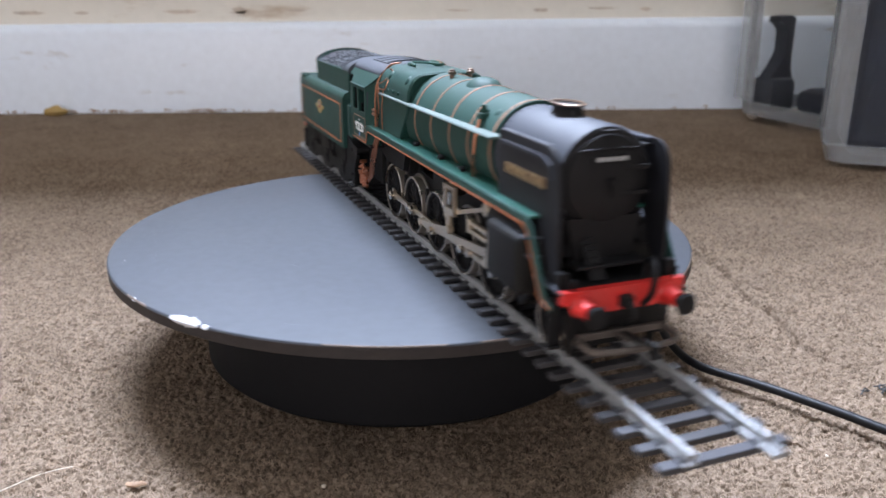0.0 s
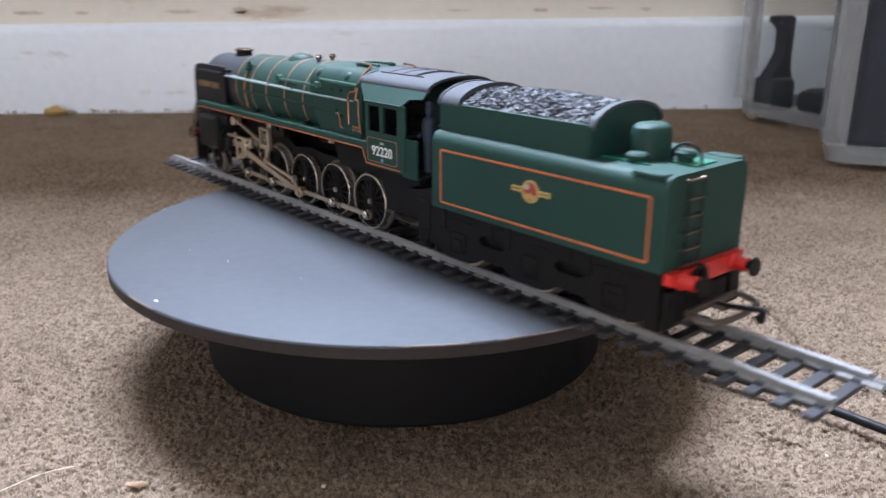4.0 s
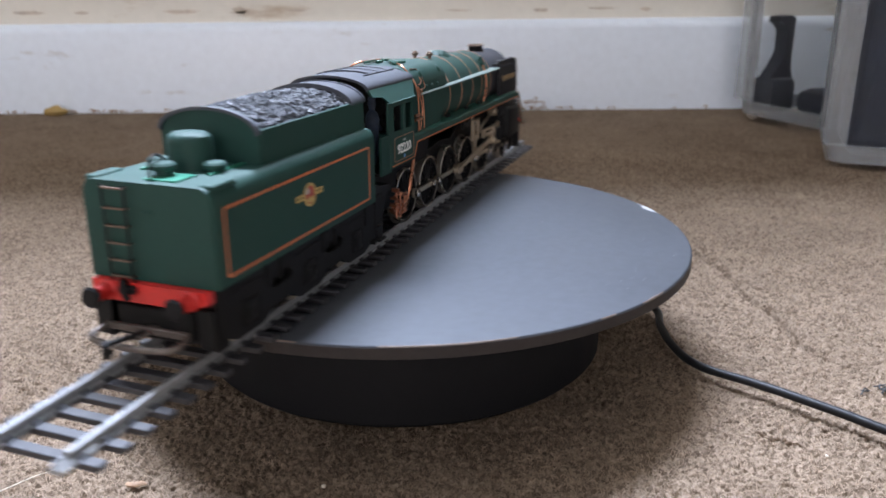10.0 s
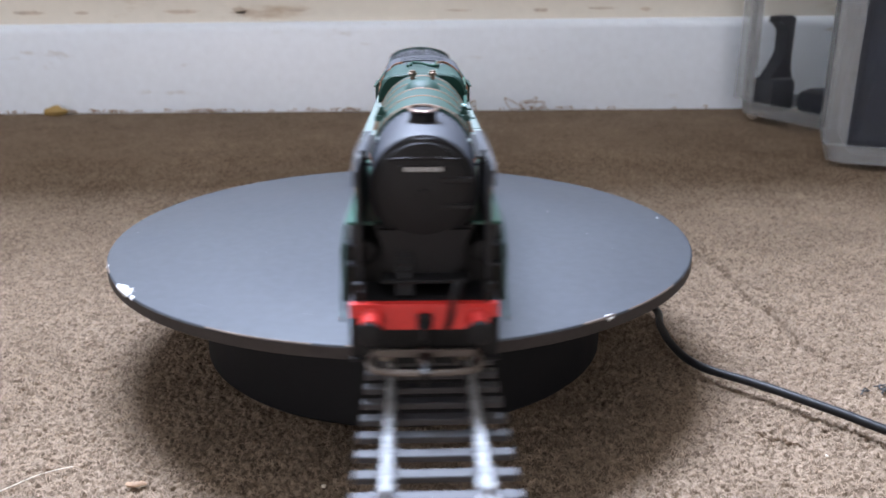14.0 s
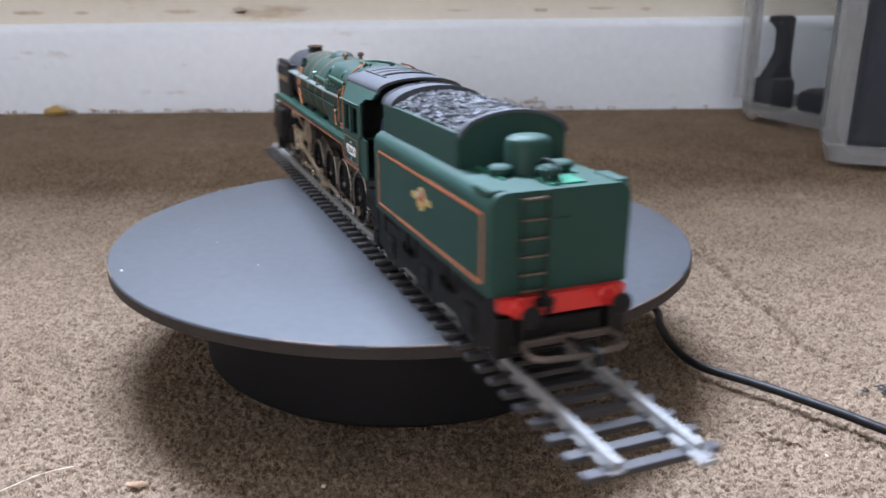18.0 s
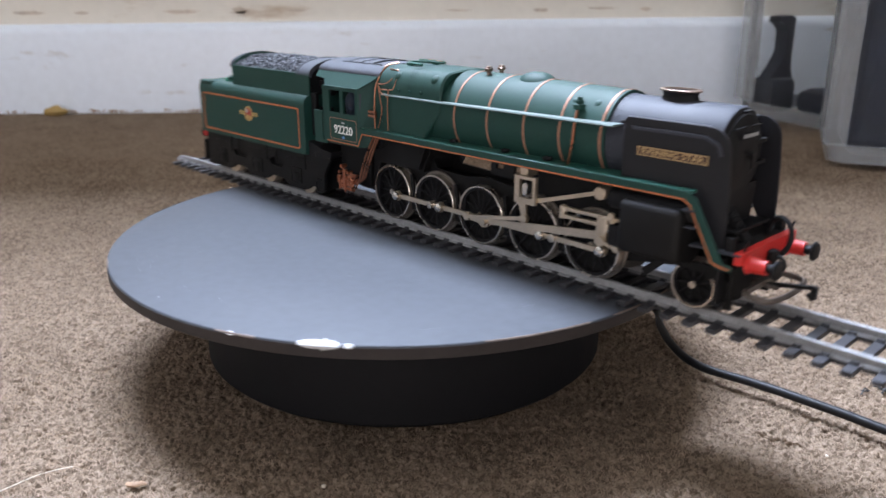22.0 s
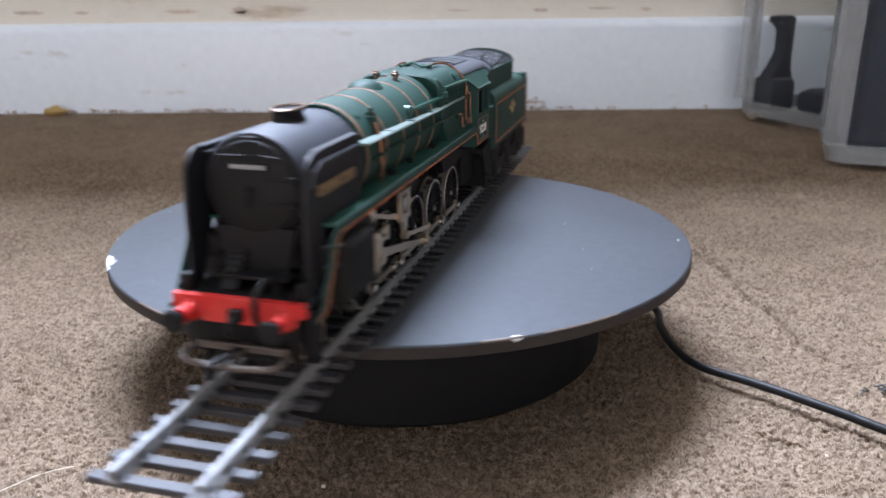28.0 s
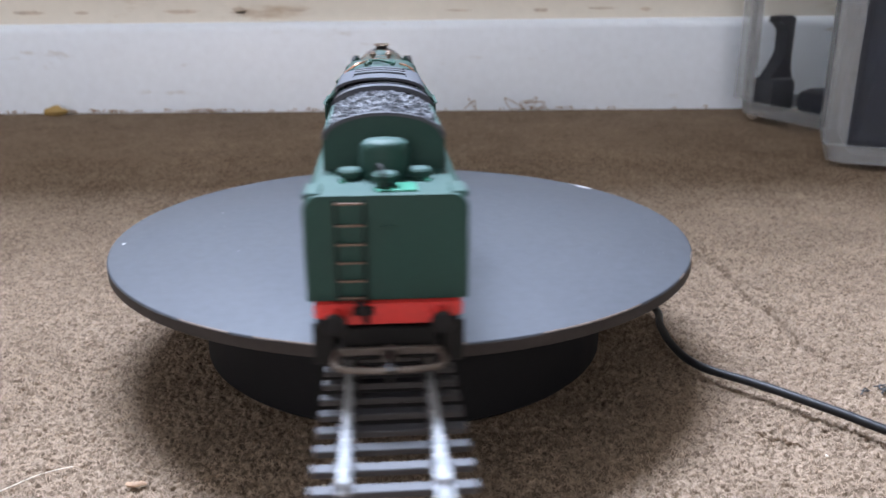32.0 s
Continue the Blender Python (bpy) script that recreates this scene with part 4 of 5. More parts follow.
    bar(bm, (124.0, 44.2), (124.2, 40.8), -0.3, 0.3, 0.5)
    part("door_handle", bm, BLACK, smokebox)
    bm = B()
    prism(bm, [(-9, 27), (-8.5, 31), (-10.5, 36.5), (10.5, 36.5), (8.5, 31), (9, 27)], 97, 120, "x")
    part("saddle", bm, BLACK, smokebox)
    bm = B()
    lathe(bm, [(7.2, -2.4), (6.9, -1.0), (5.3, -0.1), (4.9, 1.2), (5.1, 1.9), (5.5, 2.2), (3.5, 2.2)], (102.8, 0, 56.0), "z", 40, 1.0, 0.58)
    chim = part("chimney", bm, BLACK, root, "squat oval double chimney")
    bm = B()
    rr = []
    for r, z in ((5.5, 58.15), (5.9, 58.3), (5.95, 58.55), (5.6, 58.75), (4.7, 58.75), (4.4, 58.4)):
        rr.append([(102.8 + r * math.cos(2 * math.pi * k / 40), 0.6 * r * math.sin(2 * math.pi * k / 40), z) for k in range(40)])
    loft(bm, rr + rr[:1], cap=False)
    part("chimney_rim", bm, CHIMRIM, chim, "dull copper-coloured rim")
    bm = B()
    lathe(bm, [(7.2, -3.4), (6.9, -1.2), (6.2, -0.2), (5.2, 0.9), (3.6, 1.7), (1.8, 2.05), (0.1, 2.15)], (54.4, 0, 57.5), "z", 36, 1.0, 0.78)
    part("dome", bm, GREEN, boiler, "low green dome cover")
    for s in (-1, 1):
        bm = B()
        lathe(bm, [(0.7, -1.2), (0.7, 0.7), (1.2, 0.9), (1.4, 1.6), (1.0, 1.8), (1.0, 2.2), (0.5, 2.4), (0.1, 2.4)], (37.0, 3.0 * s, 58.0), "z", 14)
        part("safety_valve", bm, CHIMRIM, boiler, "turned copper-coloured safety valve")
        bm = B()
        box(bm, 77.0, 79.6, *sorted((9.2 * s, 12.0 * s)), 51.9, 53.4, 0.25)
        cyl(bm, (78.3, 10.4 * s, 52.6), (78.3, 10.4 * s, 55.4), 0.75, n=10)
        cyl(bm, (78.3, 9.2 * s, 53.9), (78.3, 11.6 * s, 53.9), 0.6, n=8)
        part("clack_valve", bm, GREEN, boiler)
        bm = B()
        tube(bm, bend([(78.3, 11.6 * s, 51.8), (78.5, 12.9 * s, 47), (78.4, 13.2 * s, 43), (77.4, 12.9 * s, 39), (76.8, 12.6 * s, 36.6)], 4), 0.40, 8)
        part("feed_pipe", bm, COPPER, boiler, "copper-coloured feed pipe")
        for u in (75.4, 83):
            bm = B()
            lathe(bm, [(0.1, 0.35), (0.5, 0.3), (1.0, 0.05), (1.1, -0.3)], (0, 0, 0), "z", 12)
            bmesh.ops.rotate(bm, matrix=Matrix.Rotation(radians(-42 * s), 3, "X"), verts=bm.verts)
            bmesh.ops.translate(bm, vec=(u, 8.6 * s, 54.0), verts=bm.verts)
            part("washout_plug", bm, GREEN, boiler)
        # long handrail and its knobs
        bm = B()
        zf, zb = (49.4, 49.0) if s < 0 else (48.9, 48.2)
        loft(bm, [[(u, w * s, z + h) for w, h in ((q, -0.3), (14.9, -0.3), (15.15, 0.0), (14.9, 0.3), (q, 0.3))] for u, q, z in ((-2, 13.6, zb), (30, 12.0, zb), (60, 11.8, (zf + zb) / 2), (92.6, 10.6, zf))])
        part("handrail", bm, LEDGE, root, "pale moulded handrail ledge along the boiler")
        for u in (2, 20, 38, 56, 74, 90):
            bm = B()
            cyl(bm, (u, 12 * s, 48.8), (u, 14.7 * s, 48.9), 0.35, n=6)
            part("handrail_knob", bm, GREEN, root)
        for u, uu in ((30, 4), (52, 4), (68, 5)):
            bm = B()
            box(bm, u, u + uu * 0.6, *sorted((11.8 * s, 13.6 * s)), 36.6, 37.7, 0.3)
            part("sandbox_lid", bm, BLACK, root)
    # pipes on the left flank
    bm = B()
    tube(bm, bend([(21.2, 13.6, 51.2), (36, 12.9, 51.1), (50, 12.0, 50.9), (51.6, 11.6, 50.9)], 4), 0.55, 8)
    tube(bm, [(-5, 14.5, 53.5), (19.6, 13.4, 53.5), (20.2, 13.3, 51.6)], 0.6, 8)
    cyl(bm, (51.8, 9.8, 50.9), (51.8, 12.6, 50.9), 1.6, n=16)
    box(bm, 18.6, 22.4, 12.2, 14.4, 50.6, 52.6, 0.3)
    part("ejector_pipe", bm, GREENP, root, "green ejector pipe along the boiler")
    bm = B()
    tube(bm, [(8, 14.7, 44.2), (60, 13.9, 44.0), (84, 13.2, 43.8)], 0.45, 7)
    box(bm, 4.5, 8.5, 14.0, 15.4, 42.2, 43.6, 0.2)
    part("control_rod", bm, GREEN, root)
    # copper pipework ahead of the cab
    bm = B()
    tube(bm, bend([(-2, -6.5, 59.2), (-4.4, -10, 58.0), (-4.8, -14.2, 53.0), (-4.9, -15.4, 47), (-4.9, -15.5, 37)], 5), 0.30, 8)
    tube(bm, bend([(2, -9.5, 57.6), (1.6, -13.4, 54.0), (-1, -14.6, 52.6), (-4, -14.9, 52.6)], 4), 0.2, 7)
    tube(bm, bend([(-3.6, -14.8, 51.8), (-2.2, -15.2, 47.6), (-1.2, -15.3, 44), (-2.2, -15.4, 40), (-3.2, -15.4, 37.4)], 4), 0.24, 7)
    tube(bm, bend([(1.0, -14.2, 50.5), (1.2, -14.9, 44), (1.4, -14.9, 37)], 4), 0.2, 7)
    tube(bm, bend([(-3.8, -14.6, 52), (-2, -14.9, 49.6), (1, -14.7, 48.4)], 4), 0.18, 7)
    tube(bm, bend([(-1.6, -11.0, 57.4), (3.2, -11.2, 57.0), (4.0, -12.4, 55.6), (3.8, -14.2, 51.6), (2.4, -14.6, 50.8), (-2.4, -15.0, 50.8)], 4), 0.2, 7)
    for z in (41.2, 42.6):
        cyl(bm, (-8.2, -15.4, z), (-4.4, -15.5, z), 0.55, n=8)
    part("copper_pipework", bm, COPPER, root, "thin copper pipes ahead of the cab")
    bm = B()
    tube(bm, bend([(8, 4.5, 59.4), (0, 6.0, 59.4), (-3.6, 8.4, 58.8), (-4.2, 11.6, 56.6), (-4.4, 13.6, 54.2)], 5), 0.36, 8)
    tube(bm, bend([(-4.4, 13.8, 54.0), (-3.6, 15.0, 51.6), (-1.0, 15.4, 50.6), (-0.6, 15.5, 45), (-0.8, 15.6, 40.6)], 5), 0.32, 7)
    tube(bm, bend([(-4.6, 14, 53.6), (-4.6, 15.2, 49.4), (-6.6, 15.5, 48.6), (-6.8, 15.6, 44), (-7.8, 15.6, 38.4)], 5), 0.32, 7)
    tube(bm, bend([(7.2, 15.2, 43.4), (4.8, 15.6, 43.2), (4.2, 15.6, 39.4), (2.2, 15.6, 39)], 4), 0.30, 7)
    for z in (39.2, 40.2):
        cyl(bm, (-7.4, 15.6, z), (-3.4, 15.6, z), 0.45, n=8)
    part("copper_pipework", bm, COPPER, root, "bent copper pipes on the firebox side")
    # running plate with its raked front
    # body green in truth; the paler green here stands in for reflected sky
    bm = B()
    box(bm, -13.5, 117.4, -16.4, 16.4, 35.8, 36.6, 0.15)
    part("running_plate", bm, GREENP, root, "green running plate, sky sheen put into its lighter colour")
    for s in (-1, 1):
        bm = B()
        out = [(-13, 36.5), (116.8, 36.5), (119.2, 35.2), (127.6, 20.6), (130, 20.2), (130, 18.9), (126.2, 19.0), (124.6, 19.8), (117.2, 33.2), (115.6, 34.2), (-10.6, 34.2), (-13, 30.4)]
        prism(bm, out, 16.7 * s, 17.1 * s, "y")
        val = part("valance", bm, GREEN, root, "green valance edged with an orange line")
        bm = B()
        a, b = sorted((17.08 * s, 17.22 * s))
        for p, q in (((-31.0, 30.0), (-12.7, 30.0)), ((-12.7, 30.0), (-10.4, 34.5)), ((-10.4, 34.5), (115.6, 34.5)), ((115.6, 34.5), (117.6, 33.4)), ((117.6, 33.4), (124.9, 20.1)), ((124.9, 20.1), (129.4, 19.3))):
            bar(bm, p, q, a, b, 0.34)
        part("lining", bm, ORANGE, val, "orange lining")
        # smoke deflector
        d0, d1 = sorted((13.0 * s, 13.8 * s))
        bm = B()
        plate = [(95.4, 36.6), (95.4, 51.4), (96.4, 52.3), (118.5, 52.3)]
        for k in range(1, 7):
            t = math.pi / 2 * k / 6
            plate.append((119.4 + 5.6 * math.sin(t), 46.5 + 5.8 * math.cos(t)))
        plate += [(125.6, 40), (125.9, 30), (125.6, 23), (122.5, 22.8), (117.6, 33), (116, 36.6)]
        prism(bm, plate, d0, d1, "y")
        dfl = part("smoke_deflector", bm, DEFLECT, root, "upright black smoke deflector plate")
        bm = B()
        e0, e1 = sorted((13.75 * s, 14.3 * s))
        for p, q in (((98.0, 49.7), (118.5, 49.7)), ((118.5, 49.7), (122, 48.2)), ((122, 48.2), (123, 45.6))):
            bar(bm, p, q, e0, e1 + (0.3 if s > 0 else 0), 0.8)
        part("deflector_ledge", bm, SMOKE, dfl)
        bm = B()
        e0, e1 = sorted((13.78 * s, 14.2 * s))
        box(bm, 100.2, 119.6, e0, e1, 43.05, 45.15, 0.08)
        np_ = part("nameplate", bm, NAMEBACK, root, "long brass-lettered nameplate")
        bm = B()
        f0, f1 = sorted((14.15 * s, 14.36 * s))
        holed(bm, 100.0, 119.8, 42.95, 45.25, [(100.35, 119.45, 43.2, 45.0)], f0, f1)
        part("nameplate_border", bm, BRASS, np_)
        lettering("nameplate_letters", "EVENING STAR", 2.0, (109.9, 14.25 * s, 44.1), RIGHT_FACE if s < 0 else LEFT_FACE, BRASS, np_, 0.03, 0.1, 1.3)
        # top edge folded inwards
        bm = B()
        box(bm, 95.6, 118.8, *sorted((11.9 * s, 13.05 * s)), 51.75, 52.3, 0.12)
        part("deflector_flange", bm, SMOKE, dfl)
        # stay from deflector to smokebox, and the pipe that runs along the smokebox flank
        bm = B()
        cyl(bm, (112, 10.8 * s, 47.6), (112, 13.2 * s, 48.2), 0.4, n=6)
        box(bm, 93.5, 119, *sorted((10.9 * s, 13.1 * s)), 50.2, 51.0, 0.2)
        part("deflector_stay", bm, BLACK, dfl)
        # cylinder and valve chest
        bm = B()
        lathe(bm, [(2, 97), (5.3, 97.2), (5.6, 97.8), (5.6, 115.6), (5.2, 116.2), (2, 116.4)], (0, 11.2 * s, 22.0), "x", 28)
        box(bm, 97.8, 116.2, *sorted((7.5 * s, 18.3 * s)), 17.2, 31.6, 1.8, 3)
        cyllinder = part("cylinder", bm, CHASSIS, root, "black cylinder block")
        bm = B()
        lathe(bm, [(1, 92.5), (2.6, 92.6), (3.0, 93.2), (3.0, 118.0), (2.5, 118.9), (1, 119.2)], (0, 12.8 * s, 30.2), "x", 22)
        part("valve_chest", bm, BLACK, cyllinder)
        bm = B()
        for p, q in (((93.0, 20.0), (98.0, 20.0)), ):
            box(bm, p[0], q[0], *sorted((10.6 * s, 15.2 * s)), 17.0, 23.0, 0.5)
        part("gland", bm, BLACK, cyllinder)
        bm = B()
        box(bm, 117.5, 131, *sorted((7.5 * s, 15.2 * s)), 22.4, 23.0, 0.1)
        part("front_step", bm, SMOKE, root)
        # brackets on the front of the cylinder, under the running plate
        for z, w in ((31.9, 17.4), (27.4, 16.6)):
            bm = B()
            box(bm, 115.6, 119.2, *sorted((13.8 * s, w * s)), z - 0.25, z + 0.25, 0.1)
            part("cylinder_bracket", bm, SMOKE, cyllinder)
        # slotted bracket that hangs under the running plate
        bm = B()
        holed(bm, 48.2, 57.6, 29.2, 34.4, [(50.4, 53.4, 31.4, 32.8)], *sorted((12.2 * s, 13.4 * s)))
        part("hanger_bracket", bm, CHASSIS, root)
        # cab side with two openings
        bm = B()
        holed(bm, -31.6, -12.6, 29.3, 49.8, [(-29.3, -22.4, 40.6, 48.6), (-20.9, -14.2, 40.6, 48.6)], *sorted((16.3 * s, 17.0 * s)))
        cab = part("cab_side", bm, GREEN, root, "green cab side with two window openings")
        bm = B()
        g0, g1 = sorted((16.9 * s, 17.3 * s))
        holed(bm, -22.6, -20.7, 40.4, 48.8, [], g0, g1)
        part("window_pillar", bm, GREEN, cab)
        bm = B()
        l0, l1 = sorted((16.98 * s, 17.1 * s))
        lined_panel(bm, -29.2, -13.4, 30.9, 38.7, 0.22, 0.9, l0, l1)
        part("panel_lining", bm, COPPERBAND, cab, "fine orange lining")
        lettering("cab_numerals", "92220", 4.3, (-21.3, 17.05 * s, 34.5), RIGHT_FACE if s < 0 else LEFT_FACE, WHITEPAINT, cab, 0.045, 0.06, 1.02)
        bm = B()
        box(bm, -22.3, -20.4, l0, l1, 36.9, 37.5)
        part("class_marks", bm, GREYPAINT, cab)
        bm = B()
        h0, h1 = sorted((16.98 * s, 17.12 * s))
        lathe(bm, [(0.05, h0), (0.62, h0), (0.62, h1), (0.05, h1)], (-21.3, 0, 31.9), "y", 12)
        part("blue_spot", bm, BLUEPAINT, cab, "small blue spot")
        # rear wing of the cab, upper panel, gutter
        bm = B()
        prism(bm, [(-39.0, 28.5), (-39.0, 40.4), (-31.6, 40.4), (-31.6, 28.5)], *sorted((16.3 * s, 17.0 * s)), "y")
        bar(bm, (-32.4, 40), (-32.4, 50), *sorted((16.3 * s, 17.0 * s)), 1.7)
        part("cab_wing", bm, GREEN, cab)
        bm = B()

        def edge(u, v, z):
            return [(u, v * s, z), (u, 13.2 * s, 54.9), (u, 12.6 * s, 54.5), (u, (v - 0.7) * s, z - 0.1)]
        loft(bm, [edge(-39.6, 15.0, 52.6), edge(-33.8, 15.4, 52.1), edge(-31.4, 17.1, 49.8), edge(-12.4, 17.1, 49.8), edge(-5.4, 13.5, 54.4)])
        eave = part("cab_eave", bm, GREEN, cab, "sloping green upper panel", angle=25)
        bm = B()
        bar(bm, (-31.6, 49.9), (-12.2, 49.9), *sorted((16.9 * s, 17.6 * s)), 0.35)
        part("gutter", bm, GREEN, cab)
        # raked spectacle plate, with its window as a dark pane
        bm = B()
        loft(bm, [[(-12.6, 17.0 * s, 29.4), (-12.6, 17.0 * s, 49.8), (-13.3, 16.4 * s, 49.8), (-13.3, 16.4 * s, 29.4)], [(-8.6, 12.6 * s, 29.4), (-7.4, 12.9 * s, 54.2), (-8.2, 12.3 * s, 54.2), (-9.4, 12.0 * s, 29.4)]])
        part("spectacle_plate", bm, GREEN, cab)
        bm = B()
        loft(bm, [[(-12.0, 16.55 * s, 42.6), (-11.95, 16.55 * s, 48.2), (-12.6, 16.2 * s, 48.2), (-12.6, 16.2 * s, 42.6)], [(-9.3, 14.0 * s, 42.6), (-9.1, 14.0 * s, 49.4), (-9.9, 13.6 * s, 49.4), (-9.9, 13.6 * s, 42.6)]])
        part("spectacle_pane", bm, DARKTOY, cab)
        bm = B()
        tube(bm, bend([(-32.9, 17.0 * s, 30), (-33.2, 17.5 * s, 31), (-33.2, 17.5 * s, 39.6), (-32.9, 17.0 * s, 40.4)], 3), 0.25, 6)
        part("cab_handrail", bm, GREEN, cab)
    # cab roof
    bm = B()
    top = arch(13.4, 54.7, 54.9, 58.6, 9)
    outer = top + [(-w, z) for w, z in top[-2::-1]]
    inner = [(w * 0.955, z - 0.7) for w, z in outer][::-1]
    loft(bm, [[(u, w, z) for w, z in outer + inner] for u in (-39.8, -20, -4.6)])
    roof = part("cab_roof", bm, ROOF, root, "curved dark grey cab roof", angle=30)
    bm = B()
    def over(w):
        return 54.95 + 3.6 * math.sqrt(max(0, 1 - (w / 13.5) ** 2))
    span = [-8 + 2 * k for k in range(9)]

    def slab(u0, u1, thick):
        loft(bm, [[(u, w, over(w) - 0.1) for w in span] + [(u, w, over(w) + thick) for w in span[::-1]] for u in (u0, u1)])
    slab(-27.4, -14.2, 0.34)
    for u in (-27.6, -20.9, -14.4):
        slab(u, u + 0.4, 0.55)
    for w in (-8, 8):
        box(bm, -31.5, -9.2, w - 0.22, w + 0.22, over(w) - 0.1, over(w) + 0.36, 0.08)
    part("roof_ventilator", bm, ROOF, roof)
    # inside of the cab
    bm = B()
    box(bm, -9, -5, -12.5, 12.5, 29.4, 54, 1.0)
    box(bm, -11.2, -9, -4, 4, 33, 39, 0.6)
    for k in range(10):
        cyl(bm, (-9, -8 + (k % 5) * 4, 42 + (k // 5) * 5), (-11, -8 + (k % 5) * 4, 42 + (k // 5) * 5), 1.0, n=10)
    part("backhead", bm, BLACK, root, "black boiler backhead")
    bm = B()
    box(bm, -40, -9, -16.2, 16.2, 28.6, 29.4, 0.1)
    part("cab_floor", bm, BLACK, root)
    # copper injector and pipes under the right of the cab
    for k, (du, dz, dv) in enumerate(((0, 0, 0), (-1.3, -0.5, -0.3), (1.2, 0.6, 0.2))):
        bm = B()
        tube(bm, bend([(-5.4 + du * 0.8, -14.6 + dv, 33.8), (-8.4 + du, -14.9 + dv, 28.5), (-12.0 + du, -15.1 + dv, 21.0), (-13.4 + du, -15.1 + dv, 17.6 + dz), (-16.4 + du * 0.4, -15.1 + dv, 15.6 + dz), (-27.0 + k, -15.1 + dv, 15.2 + dz * 1.6)], 6), 0.38, 8)
        part("injector_pipe", bm, COPPER, root, "thin bent copper pipe")
    bm = B()
    tube(bm, bend([(-17.6, -15.2, 18.2), (-20, -15.2, 18.4), (-22.6, -15, 19.0), (-26.4, -14.8, 18.4)], 5), 0.34, 8)
    tube(bm, bend([(-19, -15.2, 13.2), (-22, -15.4, 12.6), (-26, -15.2, 13.0)], 5), 0.34, 8)
    tube(bm, [(-24.6, -15.2, 12.8), (-24.4, -15.3, 20.8)], 0.4, 8)
    tube(bm, [(-21.4, -15.2, 13.4), (-21.2, -15.3, 18.6)], 0.36, 8)
    cyl(bm, (-27.6, -14.9, 14.6), (-20.4, -15.1, 15.6), 0.95, 0.7, 12)
    for u, z, r in ((-26.4, 16.2, 0.75), (-24.4, 13.4, 0.8), (-24.6, 20.8, 0.75), (-22.4, 16.6, 0.7), (-19.8, 14.6, 0.65), (-18.0, 17.8, 0.55), (-21.0, 18.8, 0.55), (-26.2, 18.4, 0.5)):
        cyl(bm, (u, -16.2, z), (u, -14.0, z), r, n=10)
        cyl(bm, (u, -16.5, z), (u, -16.1, z), r * 0.5, n=8)
    for k in range(3):
        z = 12.4 + k * 1.5
        tube(bm, bend([(-15.6 - k * 0.6, -15.4, z + 3.2), (-17.2 - k * 0.4, -15.6, z + 0.9), (-19.6, -15.7, z + 0.2), (-23.2 + k * 0.5, -15.6, z)], 5), 0.3, 7)
        for u in (-18.4, -20.8, -23.0):
            cyl(bm, (u - 0.5, -15.7, z + 0.15), (u + 0.5, -15.7, z + 0.15), 0.62, n=10)
    for u, z0, z1 in ((-19.2, 12.2, 17.4), (-22.8, 11.4, 19.2), (-26.0, 12.0, 16.6)):
        cyl(bm, (u, -15.9, z0), (u, -15.9, z1), 0.42, 0.34, 8)
        lathe(bm, [(0.2, 0), (0.85, 0.1), (0.85, 0.7), (0.2, 0.8)], (u, -15.9, z1), "z", 10)
    part("injector", bm, COPPER, root, "copper injector with small valves under the cab")
    bm = B()
    box(bm, -36, -28.6, -2.2, 2.2, 10.4, 12.4, 0.3)
    part("drawbar", bm, AMBER, root, "orange-brown drawbar")
    # front: buffer beam, buffers, hoses, lamp irons, coupling
    bm = B()
    prism(bm, [(-15, 23.3), (15, 23.3), (15, 20.4), (8.8, 20.2), (8.4, 17.8), (-8.4, 17.8), (-8.8, 20.2), (-15, 20.4)], 129.4, 131.4, "x")
    beam = part("buffer_beam", bm, RED, root, "red buffer beam")
    for s in (-1, 1):
        bm = B()
        lathe(bm, [(0.5, 131.2), (2.5, 131.2), (2.5, 131.8), (2.0, 132.2), (1.8, 136.0), (0.5, 136.0)], (0, 10.8 * s, 20.0), "x", 20)
        part("buffer_shank", bm, RED, beam)
        bm = B()
        lathe(bm, [(0.4, 135.8), (1.2, 135.8), (1.2, 137.6), (2.3, 137.9), (2.55, 138.4), (2.1, 138.9), (0.4, 139.1)], (0, 10.8 * s, 20.0), "x", 22)
        part("buffer_head", bm, BLACK, beam, "black buffer head")
        bm = B()
        box(bm, 126.5, 128.6, *sorted((12.2 * s, 14.6 * s)), 23.0, 26.6, 0.2)
        bar(bm, (130.6, 23.4), (131.6, 26.2), 12.4 * s, 12.9 * s, 0.5)
        part("lamp_iron", bm, BLACK, beam)
        bm = B()
        box(bm, 125.4, 126.2, *sorted((11.8 * s, 15.6 * s)), 9.0, 20.6, 0.2)
        box(bm, 124.4, 127.2, *sorted((12.0 * s, 15.8 * s)), 8.6, 9.4, 0.2)
        if s > 0:
            part("front_footstep", bm, BLACK, root)
        else:
            part("front_footstep", bm, BLACK, root)
    bm = B()
    tube(bm, bend([(131.6, 4.6, 18.2), (133.8, 5.2, 21.4), (134.0, 5.6, 25.0), (132.4, 6.4, 27.4), (129.8, 7.2, 27.9), (128.0, 7.4, 26.2), (127.4, 7.4, 23.2)], 5), 0.7, 8)
    part("vacuum_hose", bm, BLACK, beam, "curved black vacuum hose")
    bm = B()
    box(bm, 131.3, 133.4, -1.5, 1.5, 18.6, 21.4, 0.3)
    tube(bm, bend([(133, 0, 20), (135, 0, 19.6), (135.6, 0, 17.6), (134.4, 0, 16.4)], 4), 0.55, 7)
    part("draw_hook", bm, BLACK, beam)
    bm = B()
    prism(bm, [(-6.5, 24.2), (6.5, 24.2), (9.4, 36), (-9.4, 36)], 119.6, 121.8, "x")
